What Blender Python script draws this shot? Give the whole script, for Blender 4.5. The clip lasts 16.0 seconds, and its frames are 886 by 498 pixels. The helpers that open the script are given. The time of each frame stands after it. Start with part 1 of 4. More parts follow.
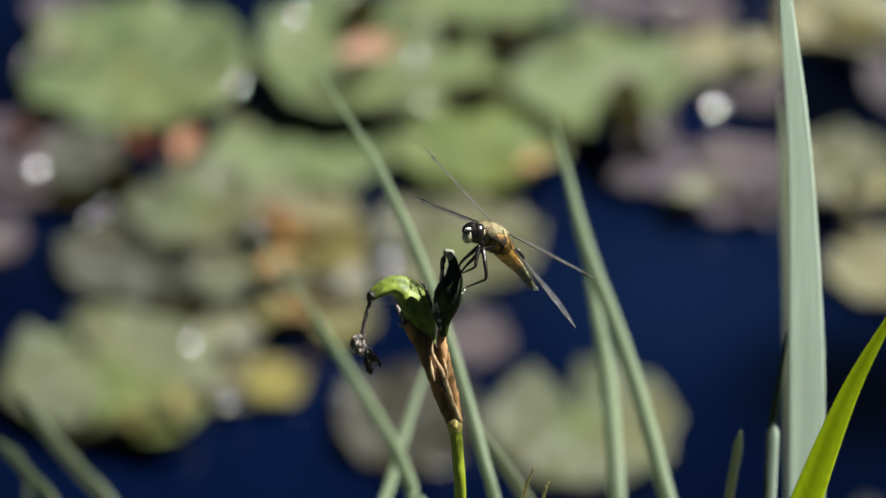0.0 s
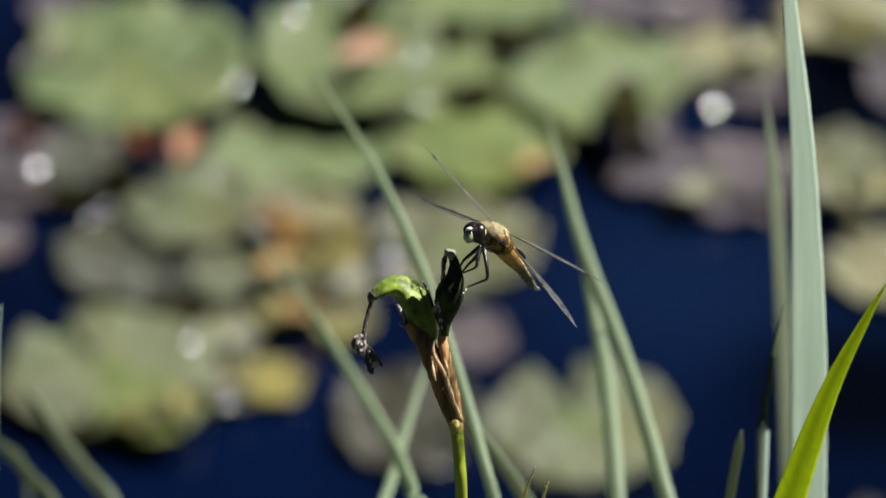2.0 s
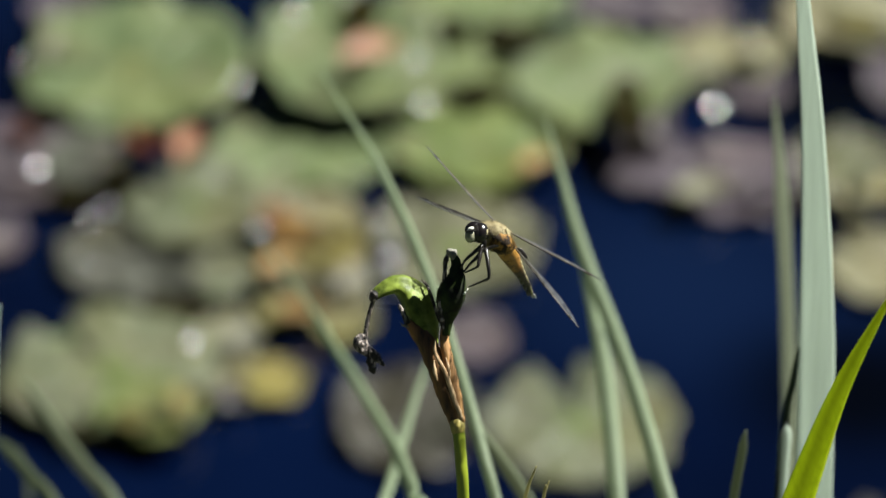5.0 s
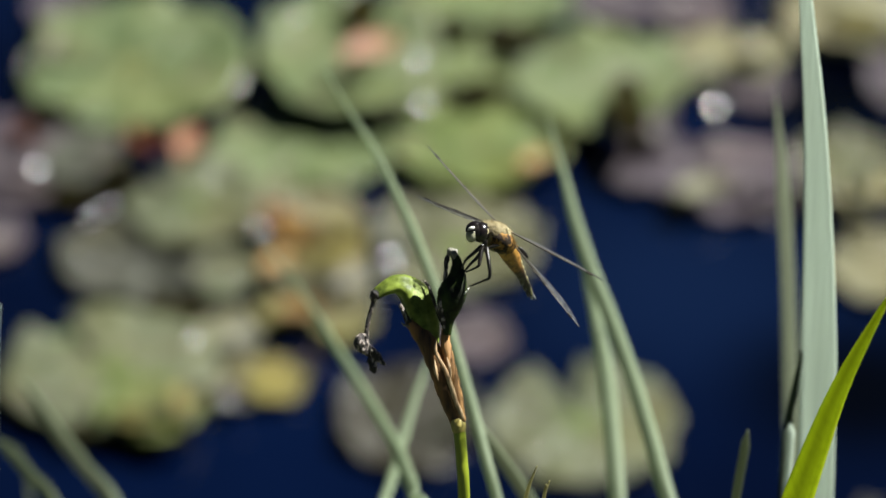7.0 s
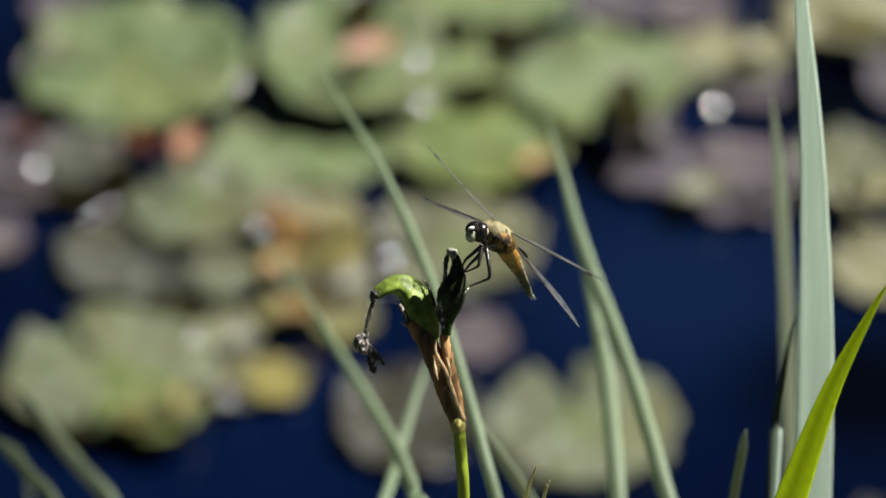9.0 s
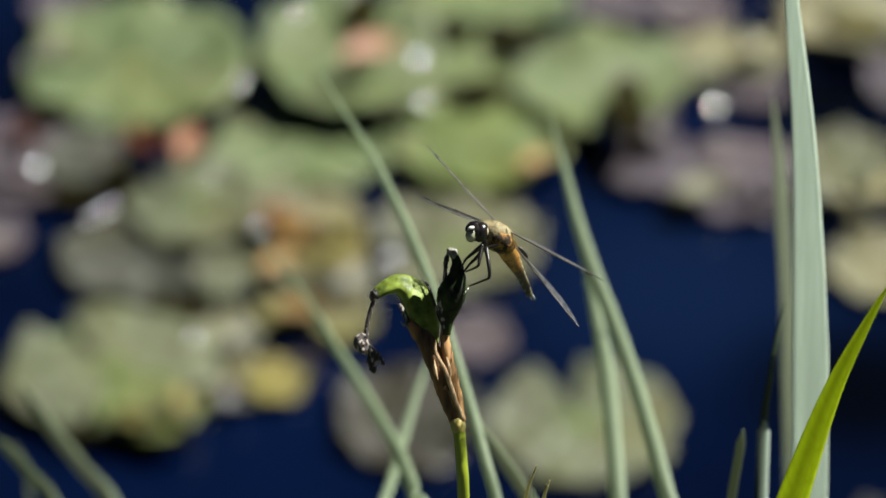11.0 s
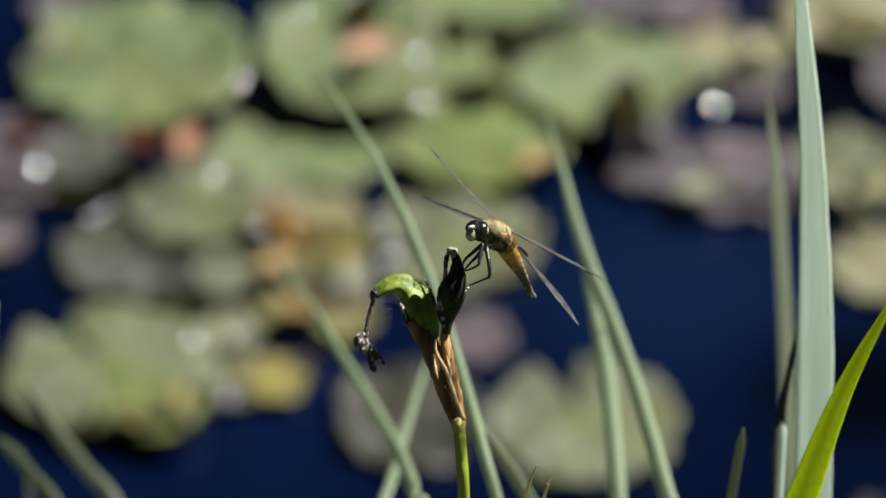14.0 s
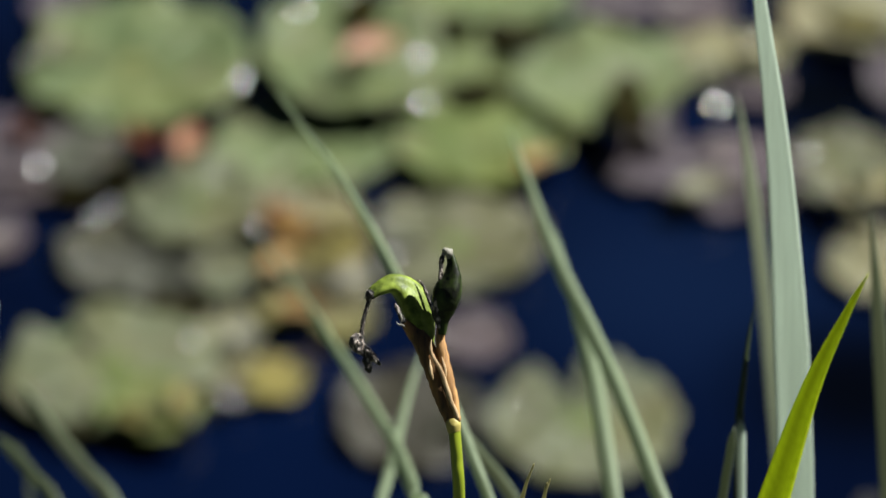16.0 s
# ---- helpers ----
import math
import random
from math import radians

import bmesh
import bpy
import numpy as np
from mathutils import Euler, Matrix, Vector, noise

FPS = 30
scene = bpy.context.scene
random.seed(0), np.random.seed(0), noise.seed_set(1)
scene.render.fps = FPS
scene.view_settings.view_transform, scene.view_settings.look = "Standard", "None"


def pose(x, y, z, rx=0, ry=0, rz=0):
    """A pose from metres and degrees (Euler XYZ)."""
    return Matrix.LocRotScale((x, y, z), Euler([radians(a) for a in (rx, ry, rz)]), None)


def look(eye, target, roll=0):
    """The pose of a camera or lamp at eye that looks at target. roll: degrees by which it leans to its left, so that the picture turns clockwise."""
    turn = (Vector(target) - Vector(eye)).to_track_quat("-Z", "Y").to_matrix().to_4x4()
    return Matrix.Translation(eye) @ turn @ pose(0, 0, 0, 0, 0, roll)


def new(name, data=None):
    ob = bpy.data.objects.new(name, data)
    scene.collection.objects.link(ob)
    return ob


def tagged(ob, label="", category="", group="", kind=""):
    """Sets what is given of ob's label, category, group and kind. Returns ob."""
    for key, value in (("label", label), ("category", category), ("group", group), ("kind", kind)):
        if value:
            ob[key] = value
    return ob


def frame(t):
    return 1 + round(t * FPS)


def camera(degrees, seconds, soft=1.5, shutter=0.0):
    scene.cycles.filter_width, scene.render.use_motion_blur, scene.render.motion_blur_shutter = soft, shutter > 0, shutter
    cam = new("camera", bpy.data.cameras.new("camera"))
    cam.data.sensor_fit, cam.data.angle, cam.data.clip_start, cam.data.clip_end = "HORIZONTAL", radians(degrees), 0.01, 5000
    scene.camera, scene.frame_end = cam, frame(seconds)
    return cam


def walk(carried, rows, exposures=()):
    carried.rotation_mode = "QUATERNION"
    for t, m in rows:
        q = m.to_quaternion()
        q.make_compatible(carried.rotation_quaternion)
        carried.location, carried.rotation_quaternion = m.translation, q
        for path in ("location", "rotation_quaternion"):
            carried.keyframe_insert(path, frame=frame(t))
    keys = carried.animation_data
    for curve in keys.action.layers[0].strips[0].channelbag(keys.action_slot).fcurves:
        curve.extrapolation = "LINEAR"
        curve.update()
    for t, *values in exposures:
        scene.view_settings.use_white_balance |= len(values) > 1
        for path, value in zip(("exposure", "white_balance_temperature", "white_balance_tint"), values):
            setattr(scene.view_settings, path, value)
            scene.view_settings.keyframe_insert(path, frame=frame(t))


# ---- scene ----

# ---------------------------------------------------------------- camera
# A long lens on a tripod on the bank, looking down on the pond at 32 degrees.
LENS = 12.78
FOCUS = 1.0
cam = camera(LENS, 16.0, soft=1.6, shutter=0.4)
cam.data.dof.use_dof = True
cam.data.dof.focus_distance = FOCUS
cam.data.dof.aperture_fstop = cam.data.lens / 12.3
cam.data.dof.aperture_blades = 0
EYE = (0.0, 0.0, 1.85)


def aim(tilt, turn):
    """The tripod head: degrees below level, degrees to the left."""
    return pose(*EYE, 90 - tilt, 0, turn)


walk(cam, [
    (0.0, aim(32.0, 0.0)),
    (4.0, aim(32.004, 0.002)),
    (6.5, aim(32.014, 0.013)),
    (9.0, aim(32.016, 0.015)),
    (11.5, aim(32.022, 0.022)),
    (14.0, aim(32.030, 0.025)),
    (16.0, aim(32.040, 0.026)),
], exposures=[(0, 1.38), (15.0, 1.38), (15.5, 1.33), (16.0, 1.21)])

# ---------------------------------------------------------------- sky, sun, exposure
SUN_UP, SUN_TURN = 49.0, 65.0
world = bpy.data.worlds.new("sky")
scene.world = world
world.use_nodes = True
wn = world.node_tree.nodes
sky = wn.new("ShaderNodeTexSky")
sky.sky_type = "NISHITA"
sky.sun_disc = False
sky.sun_elevation, sky.sun_rotation = radians(SUN_UP), radians(SUN_TURN)
sky.dust_density, sky.ozone_density = 0.2, 2.5
world.node_tree.links.new(sky.outputs[0], wn["Background"].inputs[0])
wn["Background"].inputs[1].default_value = 0.008

sun_data = bpy.data.lights.new("sun", "SUN")
sun_data.energy, sun_data.angle, sun_data.color = 5.0, radians(0.53), (0.968, 0.975, 0.935)
sun = new("sun", sun_data)
sun_way = Vector((math.sin(radians(SUN_TURN)) * math.cos(radians(SUN_UP)),
                  math.cos(radians(SUN_TURN)) * math.cos(radians(SUN_UP)), math.sin(radians(SUN_UP))))
sun.matrix_world = look(sun_way * 20, (0, 0, 0))


# ---------------------------------------------------------------- materials
class Mat:
    """A node material under construction."""

    def __init__(self, name):
        self.m = bpy.data.materials.new(name)
        self.m.use_nodes = True
        self.t = self.m.node_tree
        self.n = self.t.nodes
        self.bsdf = self.n["Principled BSDF"]
        self.out = self.n["Material Output"]

    def add(self, kind, **values):
        node = self.n.new(kind)
        for k, v in values.items():
            if k in node.inputs:
                node.inputs[k].default_value = v
        return node

    def link(self, a, b):
        self.t.links.new(a, b)

    def coords(self, scale=(1, 1, 1)):
        tc = self.n.new("ShaderNodeTexCoord")
        mp = self.n.new("ShaderNodeMapping")
        mp.inputs["Scale"].default_value = scale
        self.link(tc.outputs["Object"], mp.inputs["Vector"])
        return mp.outputs["Vector"]

    def noise(self, size, scale=(1, 1, 1), detail=4, rough=0.6):
        nz = self.add("ShaderNodeTexNoise", Scale=1.0 / size, Detail=detail, Roughness=rough)
        self.link(self.coords(scale), nz.inputs["Vector"])
        return nz.outputs["Fac"]

    def ramp(self, fac, *stops):
        r = self.n.new("ShaderNodeValToRGB")
        els = r.color_ramp.elements
        while len(els) < len(stops):
            els.new(0.5)
        for e, (p, c) in zip(els, stops):
            e.position, e.color = p, (*c, 1)
        self.link(fac, r.inputs["Fac"])
        return r.outputs["Color"]

    def mix(self, fac, a, b, mode="MIX"):
        x = self.n.new("ShaderNodeMix")
        x.data_type, x.blend_type = "RGBA", mode
        for sock, v in ((x.inputs[0], fac), (x.inputs[6], a), (x.inputs[7], b)):
            if hasattr(v, "node"):
                self.link(v, sock)
            else:
                sock.default_value = v if isinstance(v, float) else (*v, 1)
        return x.outputs[2]

    def bump(self, fac, strength, distance):
        b = self.add("ShaderNodeBump", Strength=strength, Distance=distance)
        self.link(fac, b.inputs["Height"])
        self.link(b.outputs["Normal"], self.bsdf.inputs["Normal"])
        return b

    def set(self, color=None, rough=None, metal=None, spec=None):
        for key, v in (("Base Color", color), ("Roughness", rough), ("Metallic", metal), ("Specular IOR Level", spec)):
            if v is None:
                continue
            if hasattr(v, "node"):
                self.link(v, self.bsdf.inputs[key])
            else:
                self.bsdf.inputs[key].default_value = (*v, 1) if isinstance(v, tuple) else v
        return self

    def through_light(self, color, share):
        """Lets light through from behind, as a thin leaf does."""
        tr = self.n.new("ShaderNodeBsdfTranslucent")
        if hasattr(color, "node"):
            self.link(color, tr.inputs["Color"])
        else:
            tr.inputs["Color"].default_value = (*color, 1)
        mx = self.n.new("ShaderNodeMixShader")
        mx.inputs[0].default_value = share
        self.link(self.bsdf.outputs[0], mx.inputs[1])
        self.link(tr.outputs[0], mx.inputs[2])
        self.link(mx.outputs[0], self.out.inputs["Surface"])
        return self


def blade_material(name, dark, light, glow, share, rough=0.45, along=(1, 1, 0.02), middle=0.9):
    m = Mat(name)
    grain = m.noise(0.0012, along, 3)
    blotch = m.noise(0.02, (1, 1, 0.5), 4)
    c = m.ramp(grain, (0.3, dark), (0.7, light))
    c = m.mix(blotch, c, m.mix(0.5, c, light))
    m.set(color=c, rough=rough, spec=0.4)
    m.bump(grain, 0.25, 0.0004)
    veined = m.ramp(grain, (0.32, tuple(v * 0.82 for v in glow)), (0.62, glow))
    # the thick middle of the leaf is darker than its thin edges
    span = m.n.new("ShaderNodeAttribute")
    span.attribute_name = "across"
    thick = m.ramp(span.outputs["Fac"], (0.1, (middle,) * 3), (0.85, (1, 1, 1)))
    m.set(color=m.mix(1.0, c, thick, "MULTIPLY"))
    m.through_light(m.mix(1.0, m.mix(blotch, veined, tuple(v * 0.78 for v in glow)), thick, "MULTIPLY"), share)
    return m.m


def pad_material(name, base, mottled, spot, gloss=0.3):
    """A lily pad: mottled, with radial veins, brown flecks and pale worn patches that differ from pad to pad."""
    m = Mat(name)
    info = m.n.new("ShaderNodeObjectInfo")
    tc = m.n.new("ShaderNodeTexCoord")
    shift = m.n.new("ShaderNodeVectorMath")
    shift.operation = "MULTIPLY_ADD"
    shift.inputs[1].default_value = (1, 1, 1)
    far = m.n.new("ShaderNodeVectorMath")
    far.operation = "SCALE"
    far.inputs[0].default_value = (37.0, 23.0, 51.0)
    m.link(info.outputs["Random"], far.inputs["Scale"])
    m.link(tc.outputs["Object"], shift.inputs[0])
    m.link(far.outputs[0], shift.inputs[2])

    def field(size, detail):
        nz = m.add("ShaderNodeTexNoise", Scale=1.0 / size, Detail=detail, Roughness=0.6)
        m.link(shift.outputs[0], nz.inputs["Vector"])
        return nz.outputs["Fac"]

    blotch, fleck, worn, fine = field(0.11, 4), field(0.045, 3), field(0.08, 4), field(0.006, 4)
    sep = m.n.new("ShaderNodeSeparateXYZ")
    m.link(tc.outputs["Object"], sep.inputs[0])
    ang = m.n.new("ShaderNodeMath")
    ang.operation = "ARCTAN2"
    m.link(sep.outputs[0], ang.inputs[0])
    m.link(sep.outputs[1], ang.inputs[1])
    mul = m.n.new("ShaderNodeMath")
    mul.operation = "MULTIPLY"
    mul.inputs[1].default_value = 13.0
    m.link(ang.outputs[0], mul.inputs[0])
    cs = m.n.new("ShaderNodeMath")
    cs.operation = "COSINE"
    m.link(mul.outputs[0], cs.inputs[0])
    vein = m.ramp(cs.outputs[0], (0.9, (0, 0, 0)), (1.0, (1, 1, 1)))
    c = m.ramp(blotch, (0.40, mottled), (0.56, base))
    brown = (base[0] * 0.55, base[0] * 0.40, base[2] * 0.35)
    c = m.mix(m.ramp(fleck, (0.56, (0, 0, 0)), (0.68, (0.8, 0.8, 0.8))), c, brown)
    c = m.mix(m.ramp(worn, (0.54, (0, 0, 0)), (0.68, (0.85, 0.85, 0.85))), c, spot)
    c = m.mix(m.ramp(fine, (0.45, (0, 0, 0)), (0.75, (0.4, 0.4, 0.4))), c, spot)
    c = m.mix(m.mix(0.75, vein, (0, 0, 0)), c, tuple(min(1, v * 1.5) for v in base))
    sere = (base[0] * 1.14, base[1] * 0.98, base[2] * 0.72)
    c = m.mix(m.ramp(field(0.14, 2), (0.48, (0, 0, 0)), (0.62, (0.6, 0.6, 0.6))), c, sere)
    hsv = m.add("ShaderNodeHueSaturation")
    vary = m.n.new("ShaderNodeMapRange")
    vary.inputs["To Min"].default_value, vary.inputs["To Max"].default_value = 0.88, 1.12
    m.link(info.outputs["Random"], vary.inputs["Value"])
    m.link(vary.outputs[0], hsv.inputs["Value"])
    m.link(c, hsv.inputs["Color"])
    m.set(color=hsv.outputs[0], rough=m.ramp(worn, (0.4, (0.5, 0.5, 0.5)), (0.65, (0.38, 0.38, 0.38))), spec=gloss)
    m.bump(m.mix(0.5, fine, blotch), 0.5, 0.006)
    return m.m


def plain_material(name, dark, light, size, rough, scale=(1, 1, 1), bump=0.3, depth=0.0005, spec=0.5):
    m = Mat(name)
    nz = m.noise(size, scale, 5)
    m.set(color=m.ramp(nz, (0.3, dark), (0.7, light)), rough=rough, spec=spec)
    m.bump(nz, bump, depth)
    return m.m


PALE_BLADE = blade_material("glaucous_leaf", (0.38, 0.46, 0.36), (0.51, 0.59, 0.49), (0.81, 0.89, 0.79), 0.62, along=(1, 0.02, 0.015))
GREY_BLADE = blade_material("grey_green_leaf", (0.14, 0.18, 0.11), (0.21, 0.25, 0.16), (0.38, 0.40, 0.30), 0.55)
SEDGE = blade_material("sedge_green", (0.23, 0.29, 0.185), (0.345, 0.405, 0.27), (0.565, 0.655, 0.46), 0.56)
TAN_SEDGE = blade_material("ageing_sedge", (0.25, 0.27, 0.20), (0.36, 0.385, 0.30), (0.62, 0.655, 0.53), 0.6)
LIME_BLADE = blade_material("sunlit_leaf", (0.25, 0.30, 0.02), (0.37, 0.41, 0.035), (0.76, 0.88, 0.09), 0.7, 0.4, along=(1, 0.02, 0.5), middle=0.6)
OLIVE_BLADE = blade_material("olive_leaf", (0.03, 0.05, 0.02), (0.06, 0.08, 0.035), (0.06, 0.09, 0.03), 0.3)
MOSS_BLADE = blade_material("moss_green_leaf", (0.08, 0.10, 0.06), (0.13, 0.15, 0.09), (0.32, 0.36, 0.25), 0.55)
STRAW = blade_material("straw", (0.30, 0.26, 0.10), (0.45, 0.40, 0.18), (0.58, 0.56, 0.34), 0.6, 0.6)
GREEN_PAD = pad_material("green_pad", (0.093, 0.122, 0.051), (0.054, 0.079, 0.027), (0.155, 0.166, 0.102))
LIME_PAD = pad_material("yellowing_pad", (0.078, 0.106, 0.031), (0.048, 0.066, 0.016), (0.132, 0.130, 0.055))
PURPLE_PAD = pad_material("purple_pad", (0.059, 0.047, 0.058), (0.032, 0.023, 0.031), (0.110, 0.100, 0.088))
TAN_PAD = pad_material("olive_tan_pad", (0.126, 0.125, 0.072), (0.076, 0.074, 0.048), (0.175, 0.166, 0.110))
GREY_PAD = pad_material("dull_pad", (0.043, 0.046, 0.032), (0.022, 0.023, 0.017), (0.076, 0.076, 0.058))
OLIVE_PAD = pad_material("olive_pad", (0.070, 0.074, 0.044), (0.046, 0.046, 0.030), (0.105, 0.105, 0.078))
DULL_PAD = pad_material("dull_brown_pad", (0.024, 0.024, 0.015), (0.015, 0.012, 0.010), (0.036, 0.034, 0.026))
# near-black brown: paints the shade between pads, and brown patches
DARK_PAD = pad_material("shade_brown_pad", (0.011, 0.0095, 0.0015), (0.006, 0.005, 0.001), (0.022, 0.018, 0.004), gloss=0.04)
DARK_RUST_PAD = pad_material("dark_rust_pad", (0.070, 0.020, 0.007), (0.035, 0.011, 0.004), (0.110, 0.040, 0.014))
ORANGE_PAD = pad_material("orange_pad", (0.235, 0.140, 0.036), (0.165, 0.095, 0.028), (0.225, 0.165, 0.070))
PALE_PAD = pad_material("pale_pad", (0.090, 0.100, 0.057), (0.058, 0.066, 0.034), (0.140, 0.140, 0.100))
SALMON_PAD = pad_material("salmon_pad", (0.240, 0.115, 0.064), (0.180, 0.070, 0.040), (0.270, 0.165, 0.100))
YELLOW_PAD = pad_material("yellow_pad", (0.145, 0.130, 0.036), (0.070, 0.064, 0.030), (0.145, 0.136, 0.066))
STEM = plain_material("stem_green", (0.16, 0.205, 0.010), (0.27, 0.32, 0.02), 0.003, 0.4, (1, 0.05, 0.05))
NODE = plain_material("stem_node", (0.30, 0.24, 0.05), (0.42, 0.35, 0.10), 0.002, 0.5)
HUSK = plain_material("dry_bract", (0.11, 0.048, 0.015), (0.58, 0.31, 0.11), 0.0016, 0.65, (1, 1, 0.1), 0.8)
HUSK_PALE = plain_material("pale_bract", (0.20, 0.11, 0.045), (0.66, 0.47, 0.26), 0.0014, 0.6, (1, 1, 0.25), 0.6)
# a darker copy of HUSK; the left bract's shade is in the colour
HUSK_SHADED = plain_material("shaded_bract", (0.022, 0.010, 0.003), (0.29, 0.135, 0.038), 0.0022, 0.65, (1, 1, 0.12), 0.8)
HUSK_GREY = plain_material("grey_husk", (0.03, 0.028, 0.022), (0.42, 0.40, 0.32), 0.0015, 0.6, (1, 1, 0.3), 0.8)
THREAD = plain_material("web_thread", (0.2, 0.2, 0.2), (0.3, 0.3, 0.3), 0.001, 0.4)


def withered_material():
    m = Mat("withered_petal")
    nz = m.noise(0.0011, (1, 1, 0.5), 5)
    m.set(color=m.ramp(nz, (0.40, (0.008, 0.006, 0.005)), (0.52, (0.05, 0.036, 0.030)), (0.60, (0.50, 0.42, 0.36))), rough=0.6)
    m.bump(nz, 1.0, 0.0012)
    return m.m


DARK_HUSK = withered_material()


def pod_material(name, *stops):
    m = Mat(name)
    nz = m.noise(0.004, (1, 1, 1), 4)
    fine = m.noise(0.0008, (1, 1, 0.3), 3)
    c = m.ramp(nz, *stops)
    m.set(color=c, rough=m.ramp(fine, (0.35, (0.42, 0.42, 0.42)), (0.65, (0.6, 0.6, 0.6))), spec=0.2)
    wrinkle = m.noise(0.0025, (1, 1, 0.4), 5)
    m.bump(m.mix(0.4, wrinkle, fine), 0.3, 0.0007)
    return m.m


POD = pod_material("green_pod", (0.32, (0.042, 0.062, 0.006)), (0.68, (0.235, 0.305, 0.045)))
# a darker copy of POD: shade on the upright pod is in its colour
SHADED_POD = pod_material("shaded_pod", (0.38, (0.005, 0.006, 0.003)), (0.75, (0.040, 0.066, 0.010)))


def water_material():
    m = Mat("pond_water")
    rip = m.noise(0.25, (1, 1, 1), 2)
    depth = m.noise(0.6, (1, 1, 1), 3)
    c = m.ramp(depth, (0.35, (0.0002, 0.0009, 0.0056)), (0.65, (0.0006, 0.0029, 0.015)))
    # reflections put into the colour: a paler patch of sky, two dark ones
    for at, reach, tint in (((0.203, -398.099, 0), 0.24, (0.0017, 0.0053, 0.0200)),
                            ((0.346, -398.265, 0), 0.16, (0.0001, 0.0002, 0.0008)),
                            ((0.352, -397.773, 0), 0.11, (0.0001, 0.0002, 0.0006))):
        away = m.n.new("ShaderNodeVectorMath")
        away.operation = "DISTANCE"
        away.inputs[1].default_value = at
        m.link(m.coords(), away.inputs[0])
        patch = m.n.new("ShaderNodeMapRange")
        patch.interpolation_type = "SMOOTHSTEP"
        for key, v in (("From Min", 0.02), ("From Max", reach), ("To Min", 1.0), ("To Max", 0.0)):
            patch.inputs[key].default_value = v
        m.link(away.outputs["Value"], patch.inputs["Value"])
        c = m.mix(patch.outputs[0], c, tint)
    m.set(color=c, rough=0.06, spec=0.5)
    m.bsdf.inputs["IOR"].default_value = 1.33
    m.bump(rip, 0.05, 0.01)
    return m.m


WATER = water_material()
MUD = plain_material("bank_soil", (0.022, 0.028, 0.012), (0.055, 0.068, 0.024), 0.06, 0.9, (1, 1, 1), 0.8, 0.02)
DROP = Mat("water_film").set(color=(0.30, 0.31, 0.34), rough=0.13, spec=0.85).m


# dragonfly
def fur_material(name, *stops):
    m = Mat(name)
    nz = m.noise(0.0035, (1, 1, 1), 4)
    fine = m.noise(0.0005, (1, 1, 1), 3)
    c = m.ramp(nz, *stops)
    m.set(color=c, rough=0.7, spec=0.3)
    m.bump(fine, 0.8, 0.0005)
    return m.m


FUR = fur_material("golden_fur", (0.34, (0.03, 0.02, 0.008)), (0.45, (0.17, 0.135, 0.06)), (0.62, (0.27, 0.225, 0.12)))
AMBER_FUR = fur_material("amber_fur", (0.43, (0.02, 0.011, 0.004)), (0.51, (0.30, 0.15, 0.03)), (0.66, (0.46, 0.30, 0.09)))


def tail_material():
    """Amber at the waist, dark brown towards the tip."""
    m = Mat("amber_skin")
    sep = m.n.new("ShaderNodeSeparateXYZ")
    m.link(m.coords(), sep.inputs[0])
    along = m.n.new("ShaderNodeMapRange")
    along.inputs["From Min"].default_value, along.inputs["From Max"].default_value = 0.0, 0.027
    m.link(sep.outputs[1], along.inputs["Value"])
    nz = m.noise(0.002, (1, 1, 1), 4)
    wander = m.n.new("ShaderNodeMath")
    wander.operation = "MULTIPLY_ADD"
    wander.inputs[1].default_value = 0.22
    m.link(nz, wander.inputs[0])
    m.link(along.outputs[0], wander.inputs[2])
    c = m.ramp(wander.outputs[0], (0.12, (0.48, 0.25, 0.05)), (0.40, (0.33, 0.15, 0.024)), (0.56, (0.045, 0.022, 0.008)), (0.85, (0.018, 0.012, 0.008)))
    patches = m.ramp(m.noise(0.0016, (1, 0.6, 1), 5), (0.36, (0.12, 0.09, 0.06)), (0.56, (1, 1, 1)))
    c = m.mix(0.85, c, m.mix(1.0, c, patches, "MULTIPLY"))
    m.set(color=c, rough=0.5, spec=0.35)
    m.bump(nz, 0.6, 0.0006)
    return m.m


GOLD = tail_material()
TAIL_TIP = plain_material("pale_grey_chitin", (0.16, 0.155, 0.14), (0.42, 0.41, 0.38), 0.001, 0.45)
CREAM = plain_material("cream_fleck", (0.24, 0.20, 0.09), (0.58, 0.51, 0.29), 0.001, 0.5)
BLACK = plain_material("black_chitin", (0.006, 0.005, 0.004), (0.02, 0.016, 0.012), 0.001, 0.3)
EYE_SKIN = plain_material("compound_eye", (0.004, 0.003, 0.003), (0.013, 0.009, 0.008), 0.0012, 0.24, bump=0.1)
FACE = plain_material("face_plate", (0.17, 0.17, 0.095), (0.50, 0.49, 0.35), 0.0012, 0.4)
FACE_PALE = plain_material("pale_face", (0.60, 0.60, 0.50), (0.80, 0.80, 0.70), 0.0012, 0.35)


